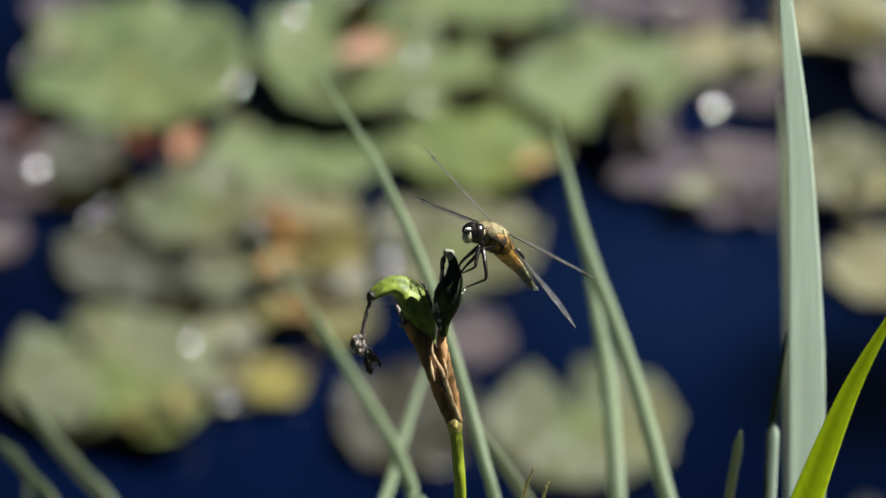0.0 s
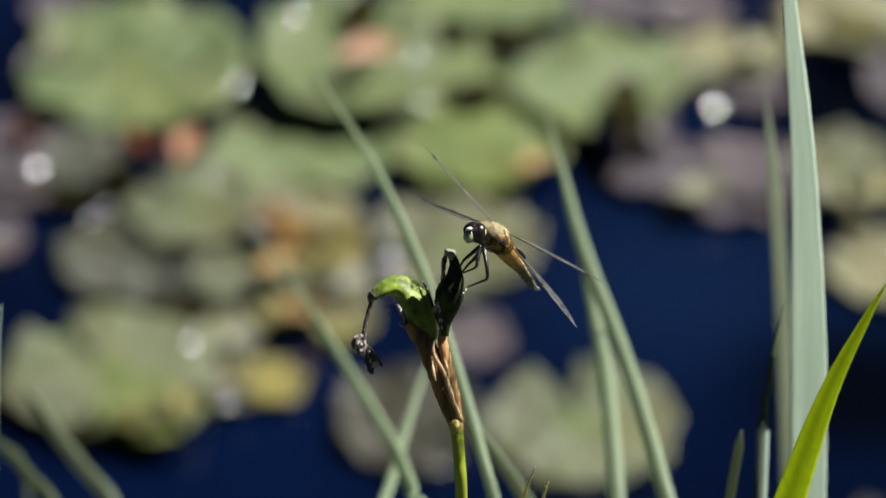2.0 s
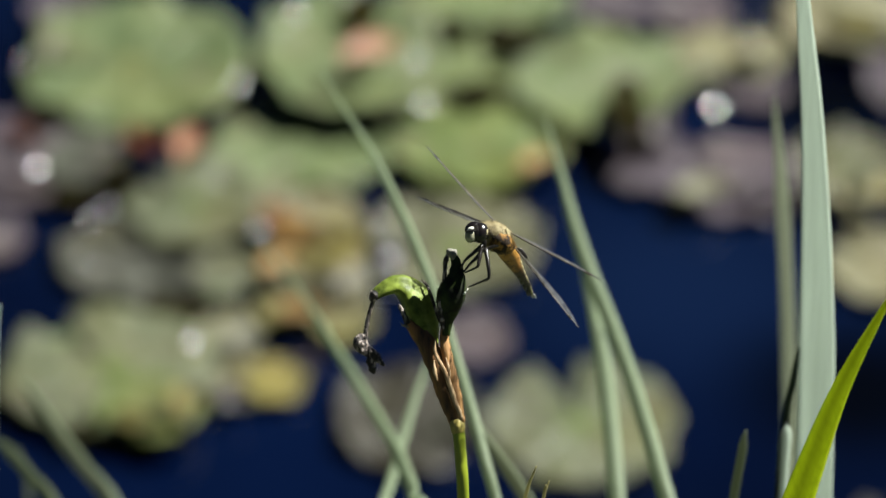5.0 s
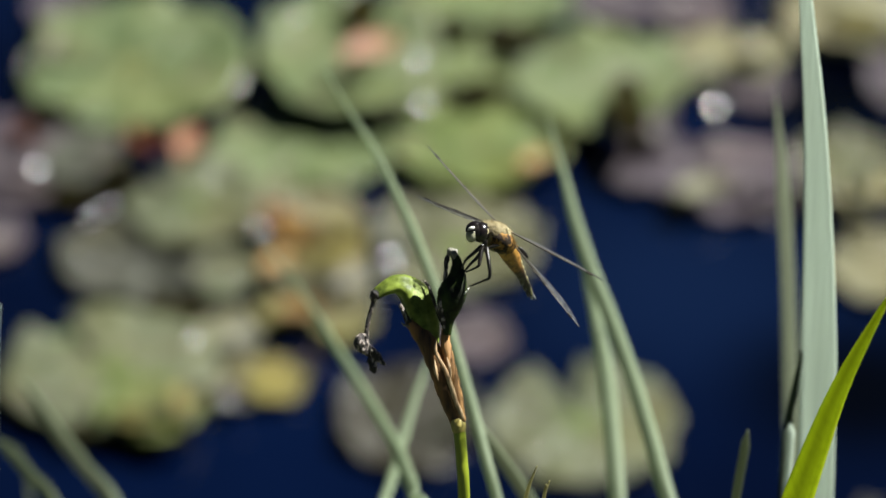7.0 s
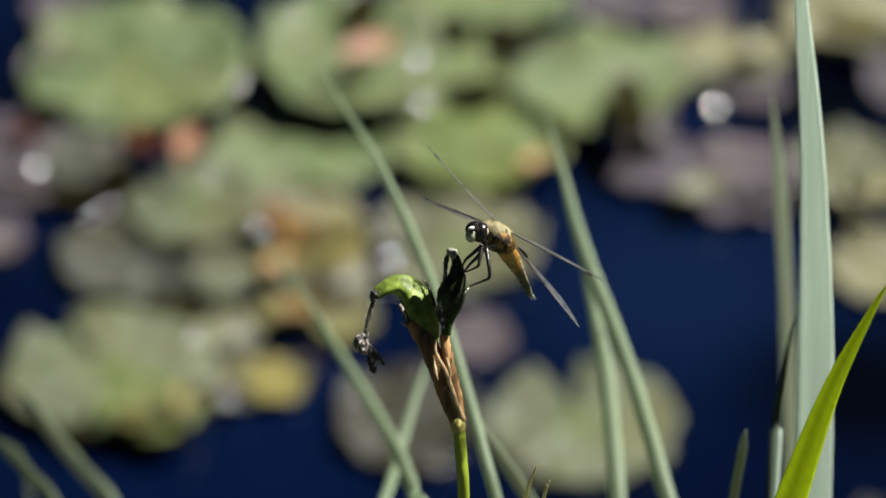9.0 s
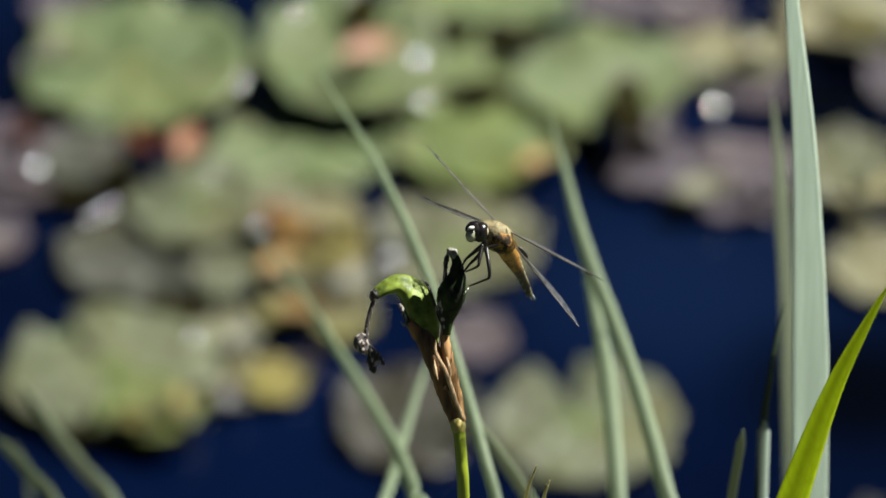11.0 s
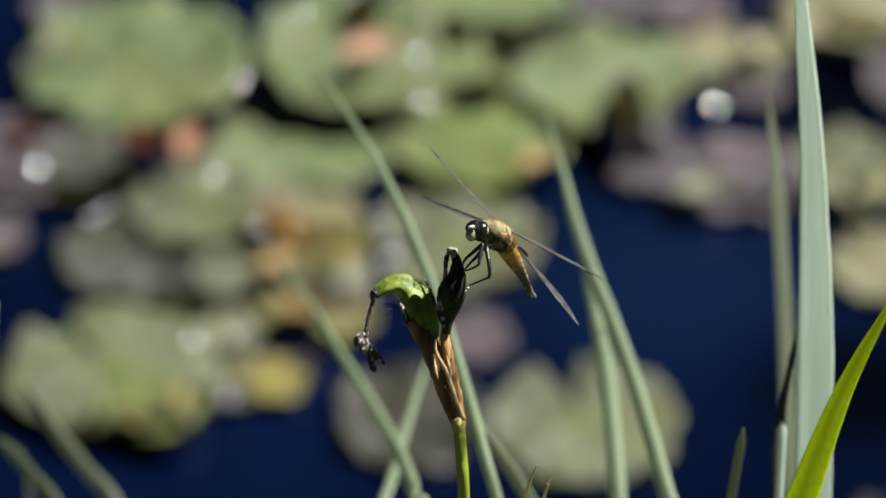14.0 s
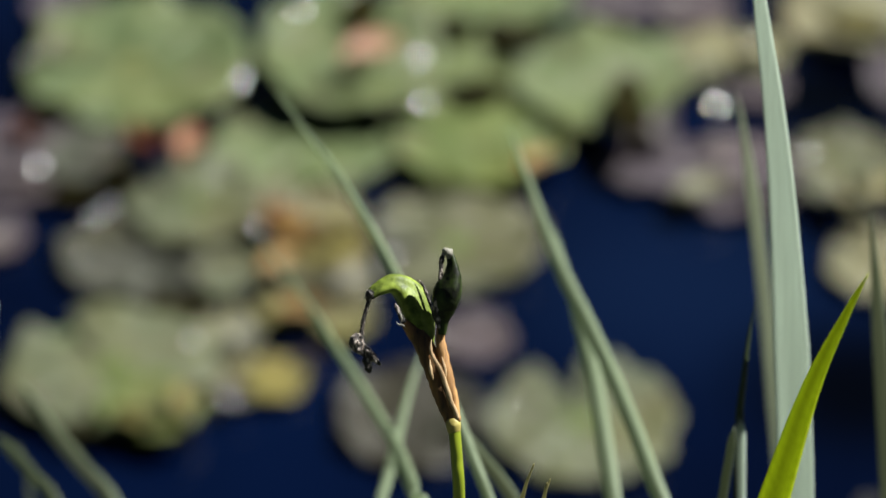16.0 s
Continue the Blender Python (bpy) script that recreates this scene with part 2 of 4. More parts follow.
def wing_material():
    m = Mat("wing_film")
    vo = m.n.new("ShaderNodeTexVoronoi")
    vo.feature = "DISTANCE_TO_EDGE"
    vo.inputs["Scale"].default_value = 1250
    m.link(m.coords(), vo.inputs["Vector"])
    net = m.ramp(vo.outputs["Distance"], (0.04, (1, 1, 1)), (0.10, (0, 0, 0)))
    m.set(color=m.mix(net, (0.20, 0.205, 0.22), (0.018, 0.016, 0.013)), rough=0.45, spec=0.3)
    clear = m.n.new("ShaderNodeBsdfTransparent")
    mx = m.n.new("ShaderNodeMixShader")
    # smoky patches on the film, and the darker net
    smoke = m.ramp(m.noise(0.0022, (1, 1, 1), 3), (0.38, (0.05, 0.05, 0.05)), (0.66, (0.30, 0.30, 0.30)))
    fac = m.n.new("ShaderNodeMix")
    fac.data_type = "FLOAT"
    fac.inputs[3].default_value = 0.72
    m.link(net, fac.inputs[0])
    m.link(smoke, fac.inputs[2])
    m.link(fac.outputs[0], mx.inputs[0])
    m.link(clear.outputs[0], mx.inputs[1])
    m.link(m.bsdf.outputs[0], mx.inputs[2])
    m.link(mx.outputs[0], m.out.inputs["Surface"])
    return m.m


WING = wing_material()
SPAR = plain_material("wing_vein", (0.015, 0.012, 0.009), (0.16, 0.135, 0.09), 0.003, 0.4)


# ---------------------------------------------------------------- mesh helpers
def part(name, bm, material, parent=None, label="", smooth=True):
    mesh = bpy.data.meshes.new(name)
    bmesh.ops.recalc_face_normals(bm, faces=bm.faces)
    bm.to_mesh(mesh)
    bm.free()
    mesh.materials.append(material)
    if smooth:
        mesh.polygons.foreach_set("use_smooth", [True] * len(mesh.polygons))
    ob = new(name, mesh)
    if parent:
        ob.parent = parent
    if label:
        tagged(ob, label)
    return ob


def empty(name, m=None):
    ob = new(name)
    ob.empty_display_size = 0.01
    if m is not None:
        ob.matrix_basis = m
    return ob


def curve_through(points, steps):
    """A smooth run of points through those given (tuples of any length)."""
    p = [np.array(q, float) for q in points]
    p = [2 * p[0] - p[1]] + p + [2 * p[-1] - p[-2]]
    out = []
    for i in range(1, len(p) - 2):
        a, b, c, d = p[i - 1], p[i], p[i + 1], p[i + 2]
        for k in range(steps):
            s = k / steps
            out.append(0.5 * (2 * b + (c - a) * s + (2 * a - 5 * b + 4 * c - d) * s * s + (3 * b - a - 3 * c + d) * s ** 3))
    out.append(p[-2])
    return out


def skin(bm, rings, cap=True):
    vs = [[bm.verts.new(q) for q in ring] for ring in rings]
    for a, b in zip(vs, vs[1:]):
        n = len(a)
        for i in range(n):
            bm.faces.new((a[i], a[(i + 1) % n], b[(i + 1) % n], b[i]))
    if cap:
        bm.faces.new(vs[0][::-1])
        bm.faces.new(vs[-1])
    return vs


def tube(points, sides=12, steps=5, flat=1.0, rough=0.0, ridges=0, ridge=0.0, phase=0.0, bm=None):
    """A swept solid through rows of (x, y, z, radius). flat squeezes it front to back."""
    bm = bm or bmesh.new()
    run = curve_through(points, steps)
    rings, up = [], Vector((0, 1, 0))
    for i, q in enumerate(run):
        a, b = run[max(0, i - 1)], run[min(len(run) - 1, i + 1)]
        t = Vector(b[:3] - a[:3]).normalized()
        side = t.cross(up)
        if side.length < 1e-4:
            side = t.cross(Vector((1, 0, 0)))
        side.normalize()
        n = side.cross(t).normalized()
        up = n
        ring = []
        for k in range(sides):
            w = 2 * math.pi * k / sides
            r = max(q[3], 1e-5) * (1 + ridge * math.cos(ridges * (w - radians(phase))))
            c = Vector(q[:3])
            o = side * math.cos(w) * r + n * math.sin(w) * r * flat
            if rough:
                o *= 1 + rough * (noise.noise((c + o) * 700) + 0.7 * noise.noise((c + o) * 2300))
            ring.append(c + o)
        rings.append(ring)
    skin(bm, rings)
    return bm


def ball(center, radii, axis=None, segs=16, rough=0.0, bm=None):
    """An ellipsoid; radii along the axis, across, and across again."""
    bm = bm or bmesh.new()
    made = bmesh.ops.create_uvsphere(bm, u_segments=segs, v_segments=segs * 3 // 4, radius=1)["verts"]
    turn = Vector(axis or (0, 0, 1)).to_track_quat("Z", "Y").to_matrix()
    for v in made:
        n = v.co.copy()
        q = Vector((n.x * radii[1], n.y * radii[2], n.z * radii[0]))
        q = turn @ q
        if rough:
            q *= 1 + rough * noise.noise(q * 900)
        v.co = Vector(center) + q
    return bm


def ribbon(points, width, thick=0.0006, fold=0.12, twist=(0, 0), taper=0.35, steps=8):
    """A grass or iris leaf through points listed from its foot to its tip, with a keel along its middle."""
    run = curve_through(points, steps)
    lengths = np.concatenate(([0], np.cumsum([np.linalg.norm(b - a) for a, b in zip(run, run[1:])])))
    n = len(run)
    bm, rings = bmesh.new(), []
    for i, q in enumerate(run):
        s = lengths[i] / lengths[-1]
        t = Vector(run[min(n - 1, i + 1)] - run[max(0, i - 1)]).normalized()
        side = t.cross(Vector((0, -0.85, 0.53))).normalized()
        side = Matrix.Rotation(radians(twist[0] + (twist[1] - twist[0]) * s), 3, t) @ side
        nrm = side.cross(t)
        w = width * 0.5 * (((1 - s) / taper) ** 0.75 if s > 1 - taper else 1.0)
        w = max(w, 0.00012) * (1 + 0.025 * noise.noise((s * 9, width * 900, 0)))
        th = thick * (0.35 + 0.65 * min(1, w / (width * 0.3)))
        c = Vector(q)
        k = fold * w
        rings.append([c - side * w, c - side * w * 0.5 - nrm * (th - k * 0.5), c - nrm * (th * 1.2 - k), c + side * w * 0.5 - nrm * (th - k * 0.5),
                      c + side * w, c + side * w * 0.5 + nrm * (th + k * 0.5), c + nrm * (th + k), c - side * w * 0.5 + nrm * (th + k * 0.5)])
    across = bm.verts.layers.float.new("across")
    vs = skin(bm, rings)
    for ring in vs:
        for v, u in zip(ring, (1, 0.5, 0, 0.5, 1, 0.5, 0, 0.5)):
            v[across] = u
    return bm


# ---------------------------------------------------------------- pond and bank
def bank_height(y):
    if y < 1.15:
        return 0.45
    return max(-0.35, 0.45 - 0.72 * (y - 1.15))


def build_ground():
    bm = bmesh.new()
    ys = [-300, -100, -30, -10, -4, -2] + [-1 + 0.1 * i for i in range(34)]
    xs = [-300, -100, -30, -10, -5] + [-3 + 0.15 * i for i in range(41)] + [5, 10, 30, 100, 300]
    ys += [6, 15, 40, 120, 400]
    grid = []
    for y in ys:
        row = []
        for x in xs:
            lump = 0.03 * noise.noise((x * 3, y * 3, 0)) + 0.012 * noise.noise((x * 11, y * 11, 3))
            row.append(bm.verts.new((x, y, bank_height(y) + lump)))
        grid.append(row)
    for a, b in zip(grid, grid[1:]):
        for i in range(len(xs) - 1):
            bm.faces.new((a[i], a[i + 1], b[i + 1], b[i]))
    tagged(part("ground", bm, MUD), "dark grassy soil of the pond bank", "ground", kind="structure")
    bm = bmesh.new()
    bmesh.ops.create_grid(bm, x_segments=2, y_segments=2, size=400)
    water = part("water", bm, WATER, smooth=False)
    water.location = (0, 401.0, 0)
    tagged(water, "still dark blue pond water reflecting the sky", "water", kind="structure")


build_ground()


def lily_pad(x, y, radii, material, label, cup=0.2, notch=200, ruffle=0.045, tilt=(0, 0), lift=0.0, thick=0.0025, seed=0, fold=0.03, gap=9, heart=0):
    """A floating leaf: a notched, ruffled oval with a raised rim and shallow folds between its ribs."""
    bm = bmesh.new()
    segs, rings = 64, 10
    wide = radians(gap)
    ribs = 7 + seed % 4
    r = sum(radii) / 2

    def surface(f, w):
        lobe = abs(math.cos(ribs * 0.5 * (w - radians(notch)) + noise.noise((math.cos(w), math.sin(w), seed))))
        edge = 1 + ruffle * (2.4 * noise.noise((math.cos(w) * 1.8 + seed, math.sin(w) * 1.8, seed * 1.7)) + 1.2 * noise.noise((math.cos(w) * 6 + seed, math.sin(w) * 6, seed * 0.7)))
        edge += 0.05 * (lobe - 0.6) * f
        px, py = radii[0] * f * edge * math.cos(w), radii[1] * f * edge * math.sin(w)
        wave = noise.noise((math.cos(w) * 3.1, math.sin(w) * 3.1 + seed, 5.0))
        z = r * (cup * 0.6 * f ** 4 * (0.45 + wave) + 0.06 * f * noise.noise((px * 26 + seed, py * 26, 1.0)))
        z += r * fold * 2.2 * (lobe - 0.6) * f * (1.15 - f * 0.6)
        return px, py, z

    tops, unders = [], []
    for i in range(rings + 1):
        f = (i / rings) ** 0.8
        top, under = [], []
        for k in range(segs + 1):
            px, py, z = surface(f, radians(notch) + wide * f ** 0.7 + (2 * math.pi - 2 * wide * f ** 0.7) * k / segs)
            top.append(bm.verts.new((px, py, z)))
            under.append(bm.verts.new((px, py, z - thick)))
        tops.append(top)
        unders.append(under)
    for i in range(rings):
        for k in range(segs):
            bm.faces.new((tops[i][k], tops[i][k + 1], tops[i + 1][k + 1], tops[i + 1][k]))
            bm.faces.new((unders[i][k], unders[i + 1][k], unders[i + 1][k + 1], unders[i][k + 1]))
        for k in (0, segs):
            bm.faces.new((tops[i][k], tops[i + 1][k], unders[i + 1][k], unders[i][k]))
    for k in range(segs):
        bm.faces.new((tops[-1][k], tops[-1][k + 1], unders[-1][k + 1], unders[-1][k]))
    bmesh.ops.remove_doubles(bm, verts=bm.verts, dist=1e-5)
    ob = part("lily_pad", bm, material)
    ob.matrix_basis = pose(x, y, 0.006 + lift, tilt[0], tilt[1], 0)
    if heart:
        star = bmesh.new()
        reach = 0.16 * r
        mid = star.verts.new((0, 0, r * fold * -0.3 + 0.0016))
        rim = []
        for k in range(28):
            w = 2 * math.pi * k / 28
            s = reach * (1 + 0.25 * math.cos(ribs * w) + 0.3 * noise.noise((math.cos(w) * 2, math.sin(w) * 2, seed)))
            rim.append(star.verts.new((s * math.cos(w), s * math.sin(w), r * fold * 0.1 + 0.0008)))
        for k in range(28):
            star.faces.new((mid, rim[k], rim[(k + 1) % 28]))
        part("leaf_centre", star, LIME_PAD, ob, "yellow-green centre where the ribs meet")
    if r > 0.055:
        for i in range(1, ribs):
            w = radians(notch) + 2 * math.pi * i / ribs
            strip = bmesh.new()
            lines = []
            for f in (0.1, 0.25, 0.4, 0.55, 0.7, 0.82, 0.93):
                half = (0.0026 - 0.0021 * f) / (f * r)
                rows = [Vector(surface(f, w + d * half)) for d in (-1, 0, 1)]
                lines.append([strip.verts.new(q + Vector((0, 0, up))) for q, up in zip(rows, (-0.0004, 0.0014 - 0.0008 * f, -0.0004))])
            for p, q in zip(lines, lines[1:]):
                for k in (0, 1):
                    strip.faces.new((p[k], q[k], q[k + 1], p[k + 1]))
            part("rib", strip, LIME_PAD if material in (GREEN_PAD, PALE_PAD, OLIVE_PAD) else material, ob)
    return tagged(ob, label, "lily pad", "lily pads on the pond")


GREEN = "flat green lily pad floating on the dark water"
LIME = "yellow-green lily pad floating among other pads"
PURPLE = "dull purple-brown lily pad floating on the water"
TAN = "tan and olive ageing lily pad on the water"
GREY = "dull grey-green lily pad with a pale sheen"
DULL = "dull brownish lily pad lying low in the water"
SHADE_GAP = "dark brown pad added as shade and brown patches between pads"
lily_pad(-0.293, 3.266, (0.109, 0.127), GREEN_PAD, GREEN, notch=182, seed=1, lift=0.006, fold=0.035, ruffle=0.03, heart=1, gap=6)
lily_pad(-0.089, 3.264, (0.086, 0.124), GREEN_PAD, GREEN, notch=75, seed=2, lift=0.022, cup=0.3, fold=0.03, ruffle=0.02)
lily_pad(0.015, 3.253, (0.075, 0.070), GREEN_PAD, GREEN, notch=250, seed=3, lift=0.01, fold=0.03)
lily_pad(0.035, 3.374, (0.091, 0.044), GREEN_PAD, GREEN, notch=200, seed=7, lift=0.012, fold=0.03)
lily_pad(0.144, 3.226, (0.081, 0.099), GREEN_PAD, GREEN, notch=300, seed=4, lift=0.014, fold=0.035, ruffle=0.03)
lily_pad(0.219, 3.273, (0.042, 0.048), PALE_PAD, "pale olive lily pad on dark water", notch=20, seed=34, lift=0.006)
lily_pad(0.032, 3.118, (0.078, 0.082), LIME_PAD, LIME, notch=160, seed=5, lift=0.008, fold=0.035, ruffle=0.03, heart=1)
lily_pad(-0.125, 3.118, (0.091, 0.075), GREEN_PAD, GREEN, notch=30, seed=6, lift=0.002, fold=0.035)
lily_pad(0.176, 3.405, (0.050, 0.042), PURPLE_PAD, PURPLE, notch=60, seed=8)
lily_pad(0.241, 3.396, (0.039, 0.051), PURPLE_PAD, PURPLE, notch=160, seed=35)
lily_pad(-0.367, 3.396, (0.039, 0.039), PURPLE_PAD, PURPLE, notch=90, seed=9)
lily_pad(-0.371, 3.120, (0.078, 0.067), PURPLE_PAD, PURPLE, notch=300, seed=10, lift=0.004, fold=0.04)
lily_pad(-0.371, 3.065, (0.061, 0.040), PURPLE_PAD, PURPLE, notch=10, seed=11)
lily_pad(-0.393, 2.971, (0.024, 0.040), PURPLE_PAD, PURPLE, notch=100, seed=12)
lily_pad(-0.327, 3.089, (0.036, 0.044), GREY_PAD, GREY, notch=40, seed=36, lift=0.008)
lily_pad(-0.222, 3.004, (0.060, 0.064), PALE_PAD, "pale olive lily pad on dark water", notch=140, seed=13, lift=0.014, tilt=(4, -6), fold=0.05, heart=1)
lily_pad(-0.257, 2.938, (0.078, 0.078), GREY_PAD, GREY, notch=10, seed=14, fold=0.06)
lily_pad(-0.189, 2.898, (0.030, 0.039), PALE_PAD, "pale olive lily pad on dark water", notch=210, seed=37, lift=0.008)
lily_pad(-0.120, 2.986, (0.050, 0.050), TAN_PAD, TAN, notch=290, seed=15, lift=0.004)
lily_pad(-0.108, 2.883, (0.045, 0.056), TAN_PAD, TAN, notch=30, seed=16, lift=0.003, fold=0.05)
lily_pad(-0.160, 3.014, (0.035, 0.039), TAN_PAD, TAN, notch=110, seed=54, lift=0.006)
lily_pad(-0.090, 2.929, (0.022, 0.038), YELLOW_PAD, "small yellow lily pad among tan ones", notch=240, seed=51, lift=0.02)
lily_pad(-0.085, 2.832, (0.027, 0.039), YELLOW_PAD, "yellow-olive ageing lily pad on the water", notch=20, seed=53, lift=0.006)
lily_pad(-0.136, 2.836, (0.025, 0.027), YELLOW_PAD, "small yellow lily pad among tan ones", notch=140, seed=52, lift=0.008)
lily_pad(0.010, 2.955, (0.076, 0.086), OLIVE_PAD, "pale grey-green lily pad on dark water", notch=190, seed=17, fold=0.05, heart=1)
lily_pad(0.024, 2.808, (0.033, 0.040), PURPLE_PAD, PURPLE, notch=120, seed=18)
lily_pad(-0.309, 2.761, (0.044, 0.056), GREEN_PAD, GREEN, notch=20, seed=20)
lily_pad(-0.276, 2.746, (0.093, 0.095), PALE_PAD, "large pale green lily pad yellowing at its edge", notch=130, seed=19, lift=0.009, ruffle=0.05, cup=0.1, fold=0.035, gap=13, heart=1)
lily_pad(-0.241, 2.687, (0.047, 0.046), LIME_PAD, LIME, notch=310, seed=49, lift=0.012, ruffle=0.05, cup=0.06, fold=0.03)
lily_pad(-0.141, 2.738, (0.026, 0.032), YELLOW_PAD, "small mustard-yellow lily pad on dark water", notch=160, seed=21, lift=0.004)
lily_pad(-0.173, 2.741, (0.029, 0.037), TAN_PAD, TAN, notch=230, seed=39)
lily_pad(-0.183, 2.807, (0.027, 0.039), TAN_PAD, TAN, notch=100, seed=40, lift=0.003)
lily_pad(-0.030, 2.686, (0.060, 0.076), DULL_PAD, DULL, notch=330, seed=22, fold=0.03)
lily_pad(0.113, 2.681, (0.078, 0.092), PALE_PAD, "pale green lily pad with an open notch", notch=104, seed=23, ruffle=0.05, gap=15, fold=0.035, heart=1)
lily_pad(0.192, 3.088, (0.054, 0.050), PURPLE_PAD, PURPLE, notch=180, seed=24, lift=0.004)
lily_pad(0.262, 3.065, (0.060, 0.071), PURPLE_PAD, PURPLE, notch=60, seed=25, fold=0.05)
lily_pad(0.285, 3.070, (0.041, 0.050), PURPLE_PAD, PURPLE, notch=250, seed=45, lift=0.01)
lily_pad(0.199, 3.172, (0.014, 0.055), PURPLE_PAD, PURPLE, notch=200, seed=30, lift=0.01)
lily_pad(0.364, 3.070, (0.050, 0.076), OLIVE_PAD, "pale olive lily pad on dark water", notch=250, seed=26, lift=0.008, fold=0.05)
lily_pad(0.380, 2.921, (0.045, 0.061), TAN_PAD, TAN, notch=130, seed=27, fold=0.05)
lily_pad(0.276, 3.291, (0.054, 0.049), TAN_PAD, TAN, notch=80, seed=28, lift=0.006)
lily_pad(0.292, 3.240, (0.034, 0.043), PURPLE_PAD, PURPLE, notch=20, seed=29)
lily_pad(0.391, 3.373, (0.065, 0.075), TAN_PAD, TAN, notch=310, seed=31, fold=0.05)
lily_pad(0.418, 3.260, (0.021, 0.065), PURPLE_PAD, PURPLE, notch=110, seed=46)
# dark pads added where the gaps are shaded, some over brown patches
lily_pad(0.170, 3.135, (0.018, 0.059), DARK_PAD, SHADE_GAP, notch=20, seed=41, lift=0.036)
lily_pad(0.064, 3.302, (0.028, 0.020), DARK_PAD, SHADE_GAP, notch=80, seed=42, lift=0.018)
lily_pad(0.003, 3.047, (0.018, 0.020), DARK_PAD, SHADE_GAP, notch=140, seed=43, lift=0.006)
lily_pad(-0.079, 3.324, (0.019, 0.034), DARK_PAD, SHADE_GAP, notch=200, seed=44, lift=0.034)
lily_pad(-0.315, 3.038, (0.037, 0.027), DARK_PAD, SHADE_GAP, notch=260, seed=47, lift=0.004)
lily_pad(-0.119, 3.186, (0.047, 0.036), DARK_PAD, SHADE_GAP, notch=310, seed=48, lift=0.002)
lily_pad(0.339, 2.561, (0.009, 0.012), DULL_PAD, "small dull brown lily pad on dark water", notch=60, seed=55)
lily_pad(-0.231, 2.844, (0.027, 0.025), DARK_PAD, SHADE_GAP, notch=310, seed=50, lift=0.003)


def dead_leaf(x, y, z, r, material, label, seed):
    """A small curled, withered leaf lying on the pads."""
    bm = bmesh.new()
    rings = []
    for i in range(9):
        s = i / 8
        w = r * math.sin(math.pi * (0.06 + 0.88 * s)) * 0.62
        ring = []
        for k in range(9):
            u = k / 8 * 2 - 1
            ring.append(Vector((r * (2 * s - 1), u * w, r * 0.45 * u * u + r * 0.12 * noise.noise((s * 4 + seed, u * 3, seed)))))
        rings.append(ring + [q - Vector((0, 0, 0.002)) for q in ring[::-1]])
    skin(bm, rings)
    ob = part("withered_leaf", bm, material)
    ob.matrix_basis = pose(x, y, z, 0, 0, seed * 37)
    return tagged(ob, label, "withered leaf", "withered leaves on the pads")


WITHERED = "brown and yellow withered leaf resting on a pad"
SHADE_LEAF = "dark brown curled leaf added as shade and brown streaks"
dead_leaf(-0.069, 3.216, 0.05, 0.030, SALMON_PAD, "curled coral-red withered leaf lying on green pads", 1)
dead_leaf(-0.230, 3.080, 0.03, 0.024, SALMON_PAD, "salmon-orange withered leaf at the edge of pads", 2)
dead_leaf(-0.273, 3.114, 0.016, 0.026, DARK_RUST_PAD, "dark rust withered leaf lying on the water", 3)
dead_leaf(-0.136, 2.937, 0.022, 0.034, ORANGE_PAD, "orange-brown withered leaf resting on a tan pad", 4)
dead_leaf(-0.142, 2.891, 0.024, 0.020, ORANGE_PAD, "orange-brown withered leaf resting on a tan pad", 6)
dead_leaf(-0.092, 2.937, 0.03, 0.018, YELLOW_PAD, "yellow withered leaf resting on a tan pad", 5)
dead_leaf(-0.368, 3.277, 0.022, 0.022, TAN_PAD, WITHERED, 7)
dead_leaf(-0.147, 2.960, 0.03, 0.020, SALMON_PAD, WITHERED, 8)
dead_leaf(0.298, 3.271, 0.024, 0.024, YELLOW_PAD, WITHERED, 6)
dead_leaf(0.393, 3.312, 0.02, 0.033, YELLOW_PAD, WITHERED, 9)
dead_leaf(0.082, 3.053, 0.03, 0.017, ORANGE_PAD, WITHERED, 11)
dead_leaf(-0.123, 2.818, 0.022, 0.021, ORANGE_PAD, WITHERED, 15)
dead_leaf(-0.111, 2.885, 0.022, 0.025, YELLOW_PAD, WITHERED, 14)
dead_leaf(-0.079, 2.870, 0.02, 0.022, TAN_PAD, WITHERED, 16)
dead_leaf(-0.170, 2.780, 0.02, 0.019, TAN_PAD, WITHERED, 21)
dead_leaf(0.358, 3.004, 0.024, 0.023, TAN_PAD, WITHERED, 22)
dead_leaf(-0.386, 3.120, 0.02, 0.019, DARK_RUST_PAD, WITHERED, 23)
dead_leaf(0.197, 3.114, 0.026, 0.022, PURPLE_PAD, WITHERED, 12)
dead_leaf(0.229, 3.019, 0.018, 0.026, TAN_PAD, WITHERED, 25)
dead_leaf(0.394, 3.020, 0.02, 0.020, YELLOW_PAD, WITHERED, 26)
dead_leaf(-0.212, 2.684, 0.02, 0.021, YELLOW_PAD, WITHERED, 17)
dead_leaf(-0.251, 2.657, 0.02, 0.021, YELLOW_PAD, WITHERED, 19)
dead_leaf(-0.173, 2.706, 0.014, 0.016, PURPLE_PAD, WITHERED, 27)
dead_leaf(-0.115, 2.762, 0.01, 0.013, PURPLE_PAD, WITHERED, 28)
# dark sheets standing for shade at pad edges, and brown streaks
dead_leaf(-0.293, 2.654, 0.01, 0.020, DARK_PAD, SHADE_LEAF, 10)
dead_leaf(-0.228, 2.644, 0.01, 0.023, DARK_PAD, SHADE_LEAF, 5)
dead_leaf(-0.361, 3.165, 0.014, 0.024, DARK_PAD, SHADE_LEAF, 10)
dead_leaf(-0.290, 3.047, 0.02, 0.020, DARK_PAD, SHADE_LEAF, 5)
